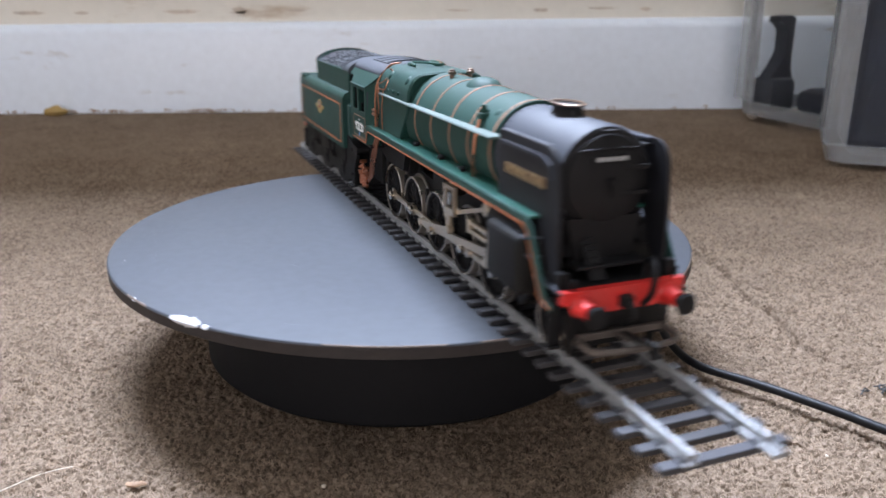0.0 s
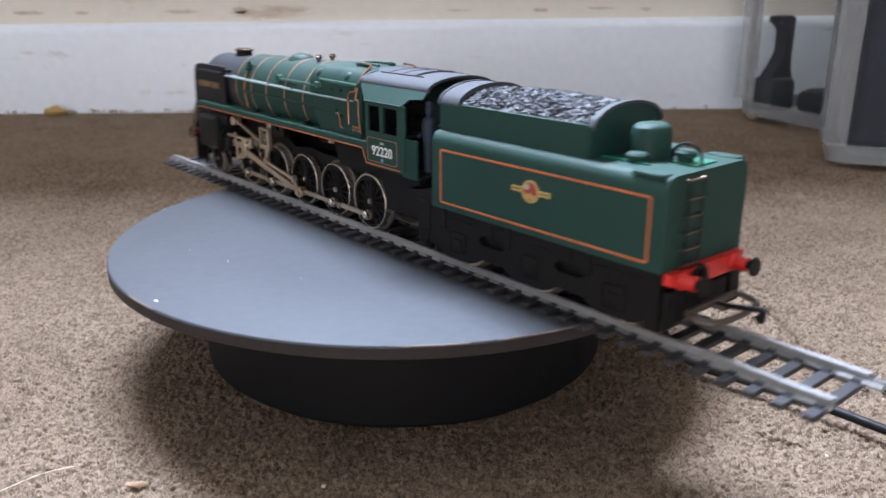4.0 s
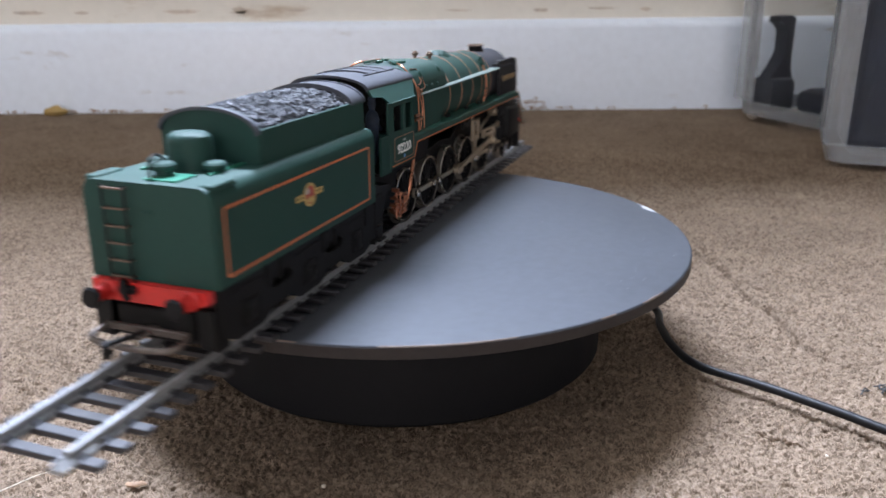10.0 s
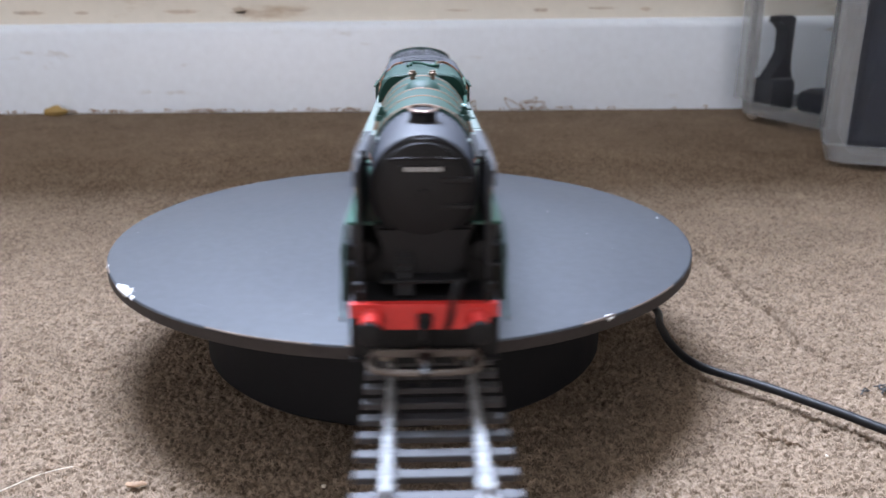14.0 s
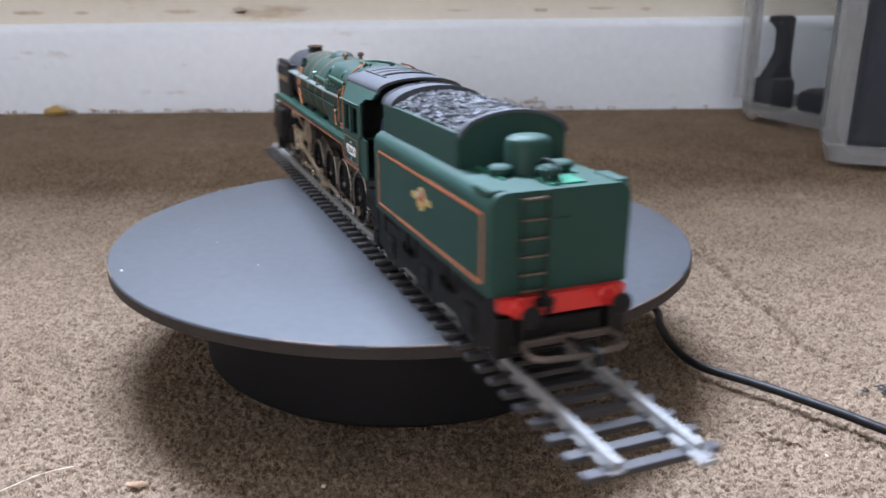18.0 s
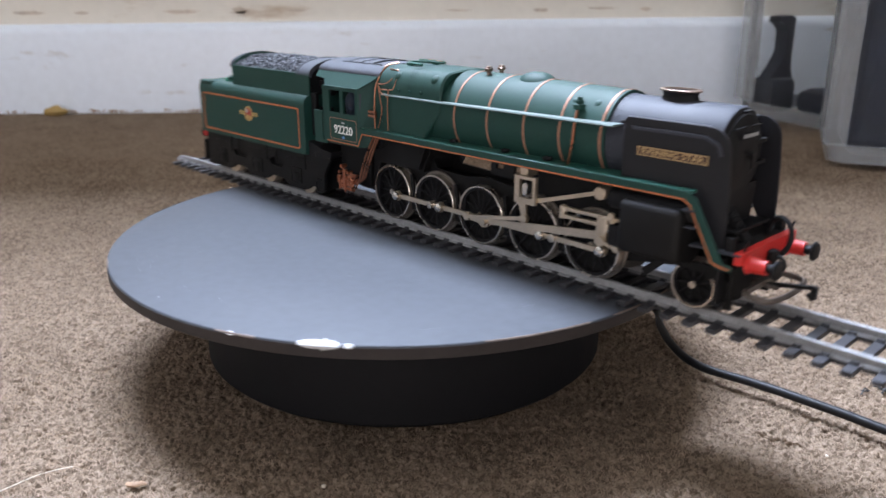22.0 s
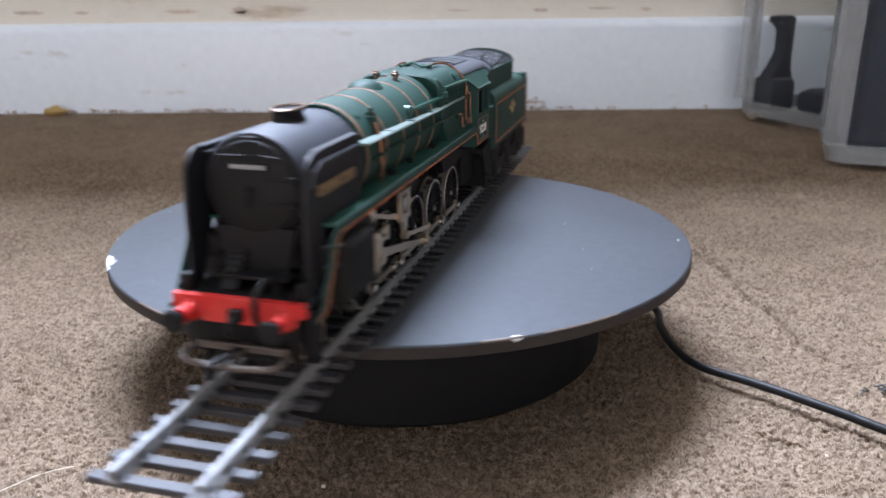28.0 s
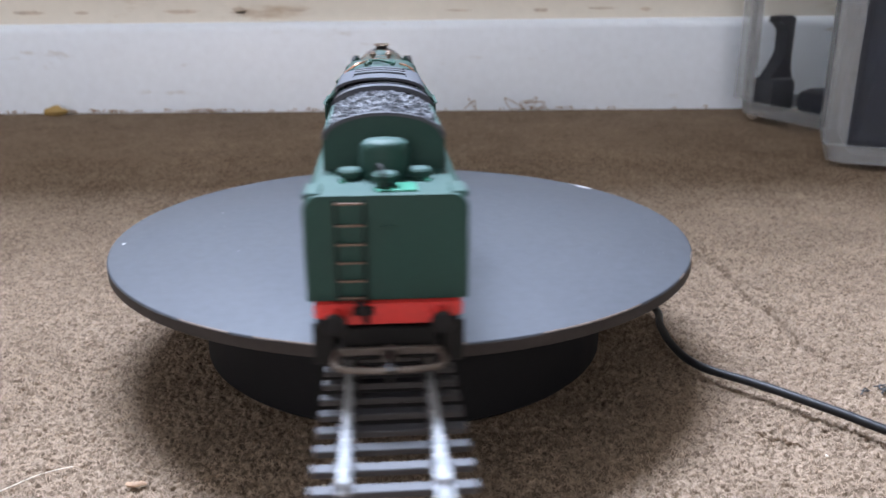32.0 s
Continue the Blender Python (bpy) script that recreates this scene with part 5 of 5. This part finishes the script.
    box(bm, 121, 126.5, -9, 9, 25.8, 26.6, 0.2)
    box(bm, 117.5, 130.4, -13.2, 13.2, 22.5, 23.2, 0.1)
    part("front_platform", bm, BLACK, root, "black platform below the smokebox")
    for k in range(6):
        bm = B()
        box(bm, 121.6 + k * 0.85, 122.1 + k * 0.85, -5.6, -2.6, 31.2 - k * 1.15, 31.55 - k * 1.15)
        part("step_tread", bm, BLACK, root)
    bm = B()
    prism(bm, [(120.8, 31.6), (121.6, 31.6), (127.6, 23.8), (126.4, 23.2), (120.8, 30.0)], -5.9, -2.3, "y")
    part("front_step_block", bm, BLACK, root)
    bm = B()
    box(bm, 127.4, 128.4, -12.4, 12.4, 10.4, 18.2, 0.2)
    part("front_frame_plate", bm, CHASSIS, root)
    coupling(root, 126, 1)
    return root


def coupling(root, u0, s):
    """A tension-lock coupling: arm, wide loop bar and hook."""
    bm = B()
    box(bm, *sorted((u0, u0 + 9 * s)), -1.4, 1.4, 11.6, 12.6, 0.2)
    tube(bm, bend([(u0 + 5 * s, -10.6, 12.2), (u0 + 8.6 * s, -11.2, 11.8), (u0 + 11.4 * s, -9.2, 11.5), (u0 + 12.4 * s, 0, 11.4), (u0 + 11.4 * s, 9.2, 11.5), (u0 + 8.6 * s, 11.2, 11.8), (u0 + 5 * s, 10.6, 12.2)], 4), 0.75, 8)
    box(bm, *sorted((u0 + 4.4 * s, u0 + 5.6 * s)), -10.8, 10.8, 11.6, 13.2, 0.2)
    part("coupling_loop", bm, COUPLER, root, "bent metal coupling loop")
    bm = B()
    prism(bm, [(u0 + 6 * s, 12.8), (u0 + 17.6 * s, 14.8), (u0 + 18.4 * s, 14.4), (u0 + 18.2 * s, 11.4), (u0 + 17.2 * s, 10.9), (u0 + 15.8 * s, 12.2), (u0 + 16.3 * s, 12.7), (u0 + 17.0 * s, 12.4), (u0 + 17.0 * s, 13.7), (u0 + 6 * s, 11.8)], -0.6, 0.6, "y")
    part("coupling_hook", bm, CHASSIS, root, "metal coupling hook")


def lined_panel(bm, u0, u1, z0, z1, wide, r, v0, v1):
    """A painted line round a panel, with rounded corners."""
    def loop(g, v):
        return [(u0 + g + p[0], v, z0 + g + p[1]) for p in rounded_rect(u1 - u0 - 2 * g, z1 - z0 - 2 * g, r - g * 0.6, 6)]
    rows = [loop(0, v0), loop(0, v1), loop(wide, v1), loop(wide, v0)]
    return loft(bm, rows + rows[:1], cap=False)


def tender():
    root = thing("model_tender", "green lined model tender heaped with coal, black underframe", "model train", MID, (0, 0, TOP))
    # tank: straight sides, rounded shoulders
    half = [(16.9, 22.2), (16.9, 40.6)]
    for k in range(1, 7):
        a = math.pi / 2 * k / 6
        half.append((14.0 + 2.9 * math.cos(a), 41.2 + 3.3 * math.sin(a)))
    sec = half + [(-w, z) for w, z in half[::-1]]
    bm = B()
    loft(bm, [[(u, w * k, z) for w, z in sec] for u, k in ((-125.6, 0.972), (-125.2, 0.992), (-124.2, 1.0), (-45.3, 1.0))])
    tank = part("tank", bm, GREEN, root, "brunswick green tank with rounded shoulders", angle=30)
    for s in (-1, 1):
        a, b = sorted((16.88 * s, 17.02 * s))
        bm = B()
        lined_panel(bm, -121.9, -48.9, 23.9, 39.8, 0.55, 0.75, a, b)
        part("lining", bm, ORANGE, tank, "orange panel lining")
        bm = B()
        c0, c1 = sorted((16.9 * s, 17.05 * s))
        lathe(bm, [(0.05, c0), (2.45, c0), (2.45, c1), (0.05, c1)], (-85.0, 0, 33.9), "y", 26)
        crest = part("crest", bm, CREST_RED, root, "round heraldic badge in red and gold")
        bm = B()
        d0, d1 = sorted((16.95 * s, 17.13 * s))
        ring(bm, (-85.0, 0, 33.9), "y", 2.4, 3.05, d0, d1, 28)
        part("crest_ring", bm, CREST_GOLD, crest)
        bm = B()
        for u0, u1 in ((-91.8, -88.0), (-82.0, -78.3)):
            holed(bm, u0, u1, 33.2, 34.7, [(u0 + 0.3, u1 - 0.3, 33.8, 34.15)], d0, d1)
        part("crest_bars", bm, CREST_GOLD, crest)
        bm = B()
        prism(bm, [(-86.6, 31.9), (-83.4, 31.9), (-83.2, 33.4), (-84.2, 32.9), (-85, 33.6), (-85.8, 32.9), (-86.8, 33.4)], d0, d1, "y")
        part("crest_crown", bm, CREST_GOLD, crest)
        bm = B()
        lathe(bm, [(0.05, d0), (0.85, d0), (0.85, d1), (0.05, d1)], (-86.2 if s < 0 else -83.8, 0, 35.0), "y", 12)
        part("crest_mark", bm, GREYPAINT, crest)
        bm = B()
        box(bm, -124.4, -115.6, *sorted((13.2 * s, 16.6 * s)), 43.4, 44.9, 0.3)
        part("deck_step", bm, GREEN, tank)
    # bunker: side sheets and arched ends
    for s in (-1, 1):
        bm = B()
        box(bm, -100.4, -45.4, *sorted((13.1 * s, 13.9 * s)), 43.8, 52.6, 0.15)
        part("bunker_side", bm, GREEN, tank, "plain green bunker side")
    end = arch(13.6, 44.0, 51.6, 57.4, 10)
    full = end + [(-w, z) for w, z in end[-2::-1]]
    bm = B()
    prism(bm, full, -101.2, -99.8, "x")
    part("bunker_back", bm, GREEN, tank, "arched green bunker back")
    bm = B()
    o = arch(13.95, 51.8, 52.0, 57.5, 10)[1:]
    outer = o + [(-w, z) for w, z in o[-2::-1]]
    inner = [(w * 0.945, z - 0.75) for w, z in outer][::-1]
    loft(bm, [[(u, w, z) for w, z in outer + inner] for u in (-53.4, -45.0)])
    for u in (-53.6, -45.4):
        loft(bm, [[(u + d, w * 1.015, z + 0.3) for w, z in outer] + [(u + d, w * 0.93, z - 0.9) for w, z in outer[::-1]] for d in (0, 0.7)])
    part("bunker_hood", bm, ROOF, tank, "grey curved hood with raised rims over the bunker front")
    bm = B()
    loft(bm, [[(-102.0, w, z) for w, z in outer + inner], [(-100.6, w, z) for w, z in outer + inner]])
    part("bunker_rim", bm, ROOF, tank)
    bm = B()
    prism(bm, [(w * 0.985, z) for w, z in arch(13.9, 29.5, 51.6, 56.6, 10)] + [(-w * 0.985, z) for w, z in arch(13.9, 29.5, 51.6, 56.6, 10)[-2::-1]], -46.6, -45.9, "x")
    rng = random.Random(5)
    for k in range(26):
        v, z = rng.uniform(-11, 11), rng.uniform(31, 53)
        box(bm, -46, -44.6 + rng.random(), v - rng.uniform(0.5, 1.6), v + rng.uniform(0.5, 1.6), z - rng.uniform(0.4, 1.4), z + rng.uniform(0.4, 1.4), 0.15)
    box(bm, -46, -39.4, -5.2, 5.2, 32.6, 33.4, 0.2)
    prism(bm, [(-46, 37.6), (-41, 34.6), (-40, 32.8), (-46, 32.8)], -4.6, 4.6, "y")
    for s in (-1, 1):
        box(bm, -45.9, -43.0, *sorted((11.2 * s, 13.2 * s)), 29.4, 45.6, 0.3)
    part("front_bulkhead", bm, BLACK, tank, "black bulkhead with fittings and shovelling plate")
    # coal
    bm = B()
    rings = []
    for i in range(15):
        u = -99.8 + i * (46.8 / 14)
        hump = 55.8 + 0.9 * math.sin(math.pi * i / 14) + 0.5 * noise.noise(Vector((u * 0.2, 0, 0)))
        rings.append([(u, w, 52.0 + (hump - 52.0) * max(0, 1 - (abs(w) / 13.2) ** 2.2) + 0.35 * noise.noise(Vector((u * 0.6, w * 0.6, 1)))) for w in np.linspace(-13.0, 13.0, 15)])
    loft(bm, rings, closed=False)
    coal = part("coal_bed", bm, COAL, root, "heaped black coal")
    V, F = [], []
    rng = np.random.default_rng(8)
    shape = np.array([(1, 0, 0), (-1, 0, 0), (0, 1, 0), (0, -1, 0), (0, 0, 1), (0, 0, -1), (0.7, 0.7, 0.5), (-0.6, 0.7, 0.6)], float)
    tri = ((0, 6, 4), (6, 2, 7), (6, 7, 4), (7, 1, 4), (1, 3, 4), (3, 0, 4), (0, 2, 6), (2, 1, 7), (2, 0, 5), (1, 2, 5), (3, 1, 5), (0, 3, 5))
    for k in range(1500):
        u, w = rng.uniform(-99.4, -53.4), rng.uniform(-12.6, 12.6)
        t = (u + 99.8) / 46.8
        z = 52.0 + (55.8 + 0.9 * math.sin(math.pi * t) - 52.0) * max(0, 1 - (abs(w) / 13.2) ** 2.2)
        q = Euler(rng.uniform(0, 6.28, 3)).to_matrix()
        sc = rng.uniform(0.55, 1.15)
        size = sc * rng.uniform(0.6, 1.25, 3)
        base = len(V)
        for p in shape:
            c = q @ Vector(p * size * rng.uniform(0.8, 1.2))
            V.append(((u + c.x) * 0.001, (w + c.y + MID) * 0.001, (z + 0.15 + c.z * 0.8) * 0.001))
        F += [tuple(base + i for i in f) for f in tri]
    me = bpy.data.meshes.new("coal")
    me.from_pydata(V, [], F)
    me.materials.append(COAL)
    lumps = new("coal", me)
    lumps.parent = coal
    tagged(lumps, "loose angular coal lumps", kind="stuff")
    # rear deck
    bm = B()
    lathe(bm, [(5.4, 44.2), (5.4, 50.6), (5.0, 52.0), (4.0, 52.7), (0.2, 52.9)], (-108.6, 0, 0), "z", 28, 0.86, 1.0)
    part("water_dome", bm, GREEN, tank, "rounded green water dome")
    for s in (-1, 1):
        bm = B()
        box(bm, -115, -101, *sorted((8.6 * s, 9.4 * s)), 44.3, 45.0, 0.1)
        part("deck_rib", bm, GREENB, tank, "bright green deck rib")
    bm = B()
    box(bm, -123, -116, -6.5, 2.0, 44.3, 44.9, 0.1)
    part("deck_plate", bm, GREENB, tank, "bright green deck plate")
    for v, u in ((-7.6, -110.4), (7.6, -110.4), (0.0, -118.6)):
        bm = B()
        low = 0.9 if v else 0.0
        lathe(bm, [(1.9, 44.2), (1.9, 45.9 - low), (2.6, 46.2 - low), (2.7, 47.2 - low), (2.2, 47.7 - low), (0.2, 47.8 - low)], (u, v, 0), "z", 20)
        part("filler_cap", bm, GREEN, tank)
    bm = B()
    tube(bm, bend([(-115.8, 1.6, 44.3), (-116.2, 1.6, 47.4), (-118.2, 1.4, 49.2), (-120.8, 0.8, 49.2), (-122.6, 0.3, 47.6), (-123.0, 0.0, 44.3)], 5), 0.34, 8)
    part("lifting_loop", bm, BLACK, tank, "black wire loop over the filler cap")
    bm = B()
    box(bm, -126.0, -125.3, -1.6, 1.0, 37.9, 38.2, 0.05)
    part("rear_seam", bm, GREEN, tank)
    for z in (43.2, 38.7, 34.7, 30.8, 26.9, 23.2):
        bm = B()
        box(bm, -127.2, -126.7, 4.4, 10.2, z - 0.22, z + 0.22, 0.08)
        for v in (4.6, 10.0):
            cyl(bm, (-125.2, v, z), (-127.0, v, z), 0.22, n=6)
        part("ladder_rung", bm, CHIMRIM, tank)
    for v in (4.4, 10.2):
        bm = B()
        cyl(bm, (-126.9, v, 22), (-126.9, v, 44), 0.25, n=6)
        part("ladder_stile", bm, BLACK, tank)
    # underframe
    for s in (-1, 1):
        bm = B()
        a, b = sorted((13.6 * s, 15.0 * s))
        holed(bm, -124.8, -42.0, 9.6, 22.4, [(-102.6, -92.4, 14.0, 17.2), (-74.2, -64.0, 14.0, 17.2)], a, b)
        fr = part("underframe_side", bm, CHASSIS, root, "black underframe with slots")
        for u in (-112.0, -83.5, -55.0):
            bm = B()
            prism(bm, [(u - 9.6, 9.6), (u - 7.6, 8.2), (u - 5.0, 7.2), (u + 5.0, 7.2), (u + 7.6, 8.2), (u + 9.6, 9.6)], a, b, "y")
            part("horn_guide", bm, CHASSIS, fr)
        bm = B()
        box(bm, -124.8, -120.6, a, b, 7.0, 9.6, 0.2)
        part("guard_iron", bm, CHASSIS, fr)
        # rounded ends of the slots
        bm = B()
        for u0, u1 in ((-102.6, -92.4), (-74.2, -64.0)):
            for cu, du in ((u0, 1), (u1, -1)):
                for cz, dz in ((14.0, 1), (17.2, -1)):
                    prism(bm, [(cu - 0.05 * du, cz - 0.05 * dz), (cu + 2.1 * du, cz - 0.05 * dz), (cu + 1.0 * du, cz + 0.35 * dz), (cu + 0.35 * du, cz + 0.85 * dz), (cu - 0.05 * du, cz + 1.55 * dz)], a + 0.01, b - 0.01, "y")
        part("slot_end", bm, CHASSIS, fr)
        for u in (-112.0, -83.5, -55.0):
            c0, c1 = 14.9 * s, 15.5 * s
            bm = B()
            box(bm, u - 3.3, u + 3.3, *sorted((14.8 * s, 15.35 * s)), 9.4, 15.6, 0.5, 2)
            box(bm, u - 1.9, u + 1.9, *sorted((15.2 * s, 15.6 * s)), 10.4, 13.6, 0.35, 2)
            part("axle_box", bm, CHASSIS, fr, "moulded axle box")
            bm = B()
            prism(bm, [(u - 7, 18.9), (u - 4, 18.0), (u, 17.7), (u + 4, 18.0), (u + 7, 18.9), (u + 4, 19.3), (u, 19.5), (u - 4, 19.3)], *sorted((c0, 15.25 * s)), "y")
            part("leaf_spring", bm, CHASSIS, fr)
        for u in (-104, -98, -76, -69, -49):
            bm = B()
            box(bm, u - 0.4, u + 0.4, *sorted((14.9 * s, 15.4 * s)), 15.4, 22.2, 0.1)
            part("frame_rib", bm, CHASSIS, fr)
        bm = B()
        box(bm, -74, -64.5, *sorted((14.9 * s, 15.6 * s)), 20.6, 22.4, 0.15)
        part("frame_bracket", bm, CHASSIS, fr)
        for u in (-112.0, -83.5, -55.0):
            wheel(root, "tender_wheel", u, 10.6, 6.5, s, 10, hub_r=1.2, rim=NICKEL, band=2.4)
        bm = B()
        box(bm, -41.8, -37.6, *sorted((12.4 * s, 15.6 * s)), 22.2, 23.4, 0.2)
        box(bm, -41.0, -38.2, *sorted((13.0 * s, 15.8 * s)), 12.6, 13.4, 0.2)
        box(bm, -42.0, -41.2, *sorted((13.0 * s, 15.0 * s)), 7.2, 23, 0.2)
        part("cab_step", bm, CHASSIS, fr)
    bm = B()
    box(bm, -124.6, -42.2, -13.5, 13.5, 18.5, 22.1, 0.3)
    for s in (-1, 1):
        box(bm, -124, -43, *sorted((11.0 * s, 12.6 * s)), 9.5, 18.6, 0.2)
    part("underframe_deck", bm, CHASSIS, root)
    for u in (-112.0, -83.5, -55.0):
        bm = B()
        cyl(bm, (u, -8, 10.6), (u, 8, 10.6), 1.0, n=10)
        part("axle", bm, CHASSIS, root)
    bm = B()
    prism(bm, [(-45.6, 27.6), (-45.6, 21.9), (-33.6, 21.9), (-31.2, 23.0), (-31.2, 24.6), (-38, 25.4)], -15.4, 15.4, "y")
    part("fall_plate", bm, BLACK, root, "black footplate between tender and cab")
    for s in (-1, 1):
        bm = B()
        prism(bm, [(-42.2, 22.0), (-42.2, 13.0), (-40.0, 8.0), (-36.8, 8.0), (-36.4, 15.5), (-33.8, 19.6), (-31.6, 22.0)], 13.9 * s, 15.2 * s, "y")
        box(bm, -41.2, -36.4, *sorted((14.0 * s, 16.4 * s)), 8.0, 8.8, 0.15)
        part("front_step_plate", bm, CHASSIS, root)
    bm = B()
    prism(bm, [(-15.2, 22.1), (15.2, 22.1), (15.2, 19.4), (9.5, 17.6), (-9.5, 17.6), (-15.2, 19.4)], -127.6, -125.4, "x")
    beam = part("buffer_beam", bm, RED, root, "red buffer beam")
    for s in (-1, 1):
        bm = B()
        lathe(bm, [(0.5, -127.4), (2.4, -127.4), (2.4, -128.0), (1.9, -128.4), (1.75, -131.6), (0.5, -131.6)], (0, 10.8 * s, 20.0), "x", 20)
        part("buffer_shank", bm, RED, beam)
        bm = B()
        lathe(bm, [(0.4, -131.4), (1.1, -131.4), (1.1, -132.6), (2.3, -132.9), (2.5, -133.4), (2.1, -133.9), (0.4, -134.0)], (0, 10.8 * s, 20.0), "x", 22)
        part("buffer_head", bm, BLACK, beam, "black buffer head")
        bm = B()
        box(bm, -127.2, -126.2, *sorted((11.5 * s, 15.8 * s)), 8.6, 17.8, 0.2)
        part("rear_footstep", bm, CHASSIS, beam)
    bm = B()
    tube(bm, bend([(-128, 6.0, 22.4), (-129.4, 5.4, 22.6), (-129.7, 4.8, 20.4), (-129.2, 4.6, 18.8)], 4), 0.8, 8)
    box(bm, -129.0, -127.4, 3.0, 7.2, 20.0, 21.6, 0.2)
    part("draw_gear", bm, BLACK, beam)
    bm = B()
    box(bm, -127, -120, -10, 10, 9.0, 16.6, 0.5)
    part("rear_stretcher", bm, CHASSIS, root)
    bm = B()
    box(bm, -44.6, -42.4, -13.6, 13.6, 7.0, 22.0, 0.4)
    part("front_stretcher", bm, CHASSIS, root)
    coupling(root, -124.5, -1)
    return root


def figurine(name, label, u, v, lean):
    """A small moulded crew figure: one plain mesh."""
    root_shift = MID
    bm = B()
    z0 = 29.5
    lathe(bm, [(1.4, 0), (1.5, 5), (1.7, 9.5), (1.9, 12), (1.5, 13.6), (0.7, 14.4), (0.95, 15.2), (1.1, 16.2), (0.9, 17.2), (1.15, 17.3), (0.9, 17.9), (0.2, 18.1)], (u, v, z0), "z", 14, 1.15, 1.25)
    for p in bm.verts:
        p.co.z = z0 + (p.co.z - z0) * 1.2
    cyl(bm, (u + lean, v + 1.6, z0 + 12), (u + lean * 3.4, v + 1.8, z0 + 10.6), 0.75, 0.65, 8)
    cyl(bm, (u + lean, v - 1.6, z0 + 12), (u + lean * 3.2, v - 1.7, z0 + 11), 0.75, 0.65, 8)
    ob = new(name, finish(bm, name, FIGBLUE, root_shift))
    ob.location = (0, 0, TOP)
    return tagged(ob, label, "figurine")


# ---- build ----
room()
boxes()
cable()
crumbs()
TABLE, DISC = turntable()
TRACK = track()
LOCO = locomotive()
TENDER = tender()
DRIVER = figurine("crew_figurine", "tiny painted crew figure standing in the cab", -34.6, 8.6, 0.9)
FIREMAN = figurine("crew_figurine", "tiny painted crew figure leaning in the cab", -27.0, -8.5, 0.8)
carpet_pile()


def motions():
    """The disc turns with all that stands on it, a little unevenly in each round, with small jerks of the drive."""
    jerks = ((0.0, -0.4), (0.7, 0.3), (1.5, -0.4), (2.0, -0.8), (2.6, -0.1), (3.5, 0.7), (5.9, 0.3), (7.0, -0.3), (7.6, 0.3), (8.5, 0.7), (9.0, -0.9), (9.6, -0.3), (10.5, 0.0), (11.4, 0.5), (12.0, -0.2), (13.0, 0.2), (14.0, -0.7), (16.5, 0.2), (18.0, 0.4), (19.4, -0.6), (20.3, 0.2), (21.0, 0.3), (22.5, -0.2), (25.5, 0.0), (28.0, 0.1), (28.5, 0.6), (29.4, -0.5), (30.0, 0.5), (30.6, -0.2), (31.5, 0.5), (32.0, 0.6))

    def turn(t):
        late = min(max((t - 25.5) / 2.0, 0.0), 1.0) * 1.361
        even = -351.929 + 50.109 * (t - 16.0) + late
        a = even
        for _ in range(4):
            p = radians(a)
            a = even + 0.826 * math.cos(p) - 1.086 * math.sin(p) + 0.193 * math.cos(2 * p) - 0.484 * math.sin(2 * p)
        return a + float(np.interp(t, *zip(*jerks)))
    step = 0.25
    times = [k * step for k in range(int(32 / step) + 1)]
    walk(DISC, [(t, pose(0, 0, TOP, 0, 0, turn(t))) for t in times])
    walk(TRACK, [(t, pose(0, 0, TOP, 0, 0, turn(t) + 1.2)) for t in times])
    for ob in (LOCO, DRIVER, FIREMAN):
        walk(ob, [(t, pose(0, 0, TOP, 0, 0, turn(t) + 0.55)) for t in times])
    # the tender stands slightly askew behind its drawbar
    askew = pose(-0.040, MID * 0.001 - 0.0005, 0, 0, 0, 0.6) @ pose(0.040, -MID * 0.001, 0)
    walk(TENDER, [(t, pose(0, 0, TOP, 0, 0, turn(t) + 0.55) @ askew) for t in times])


motions()
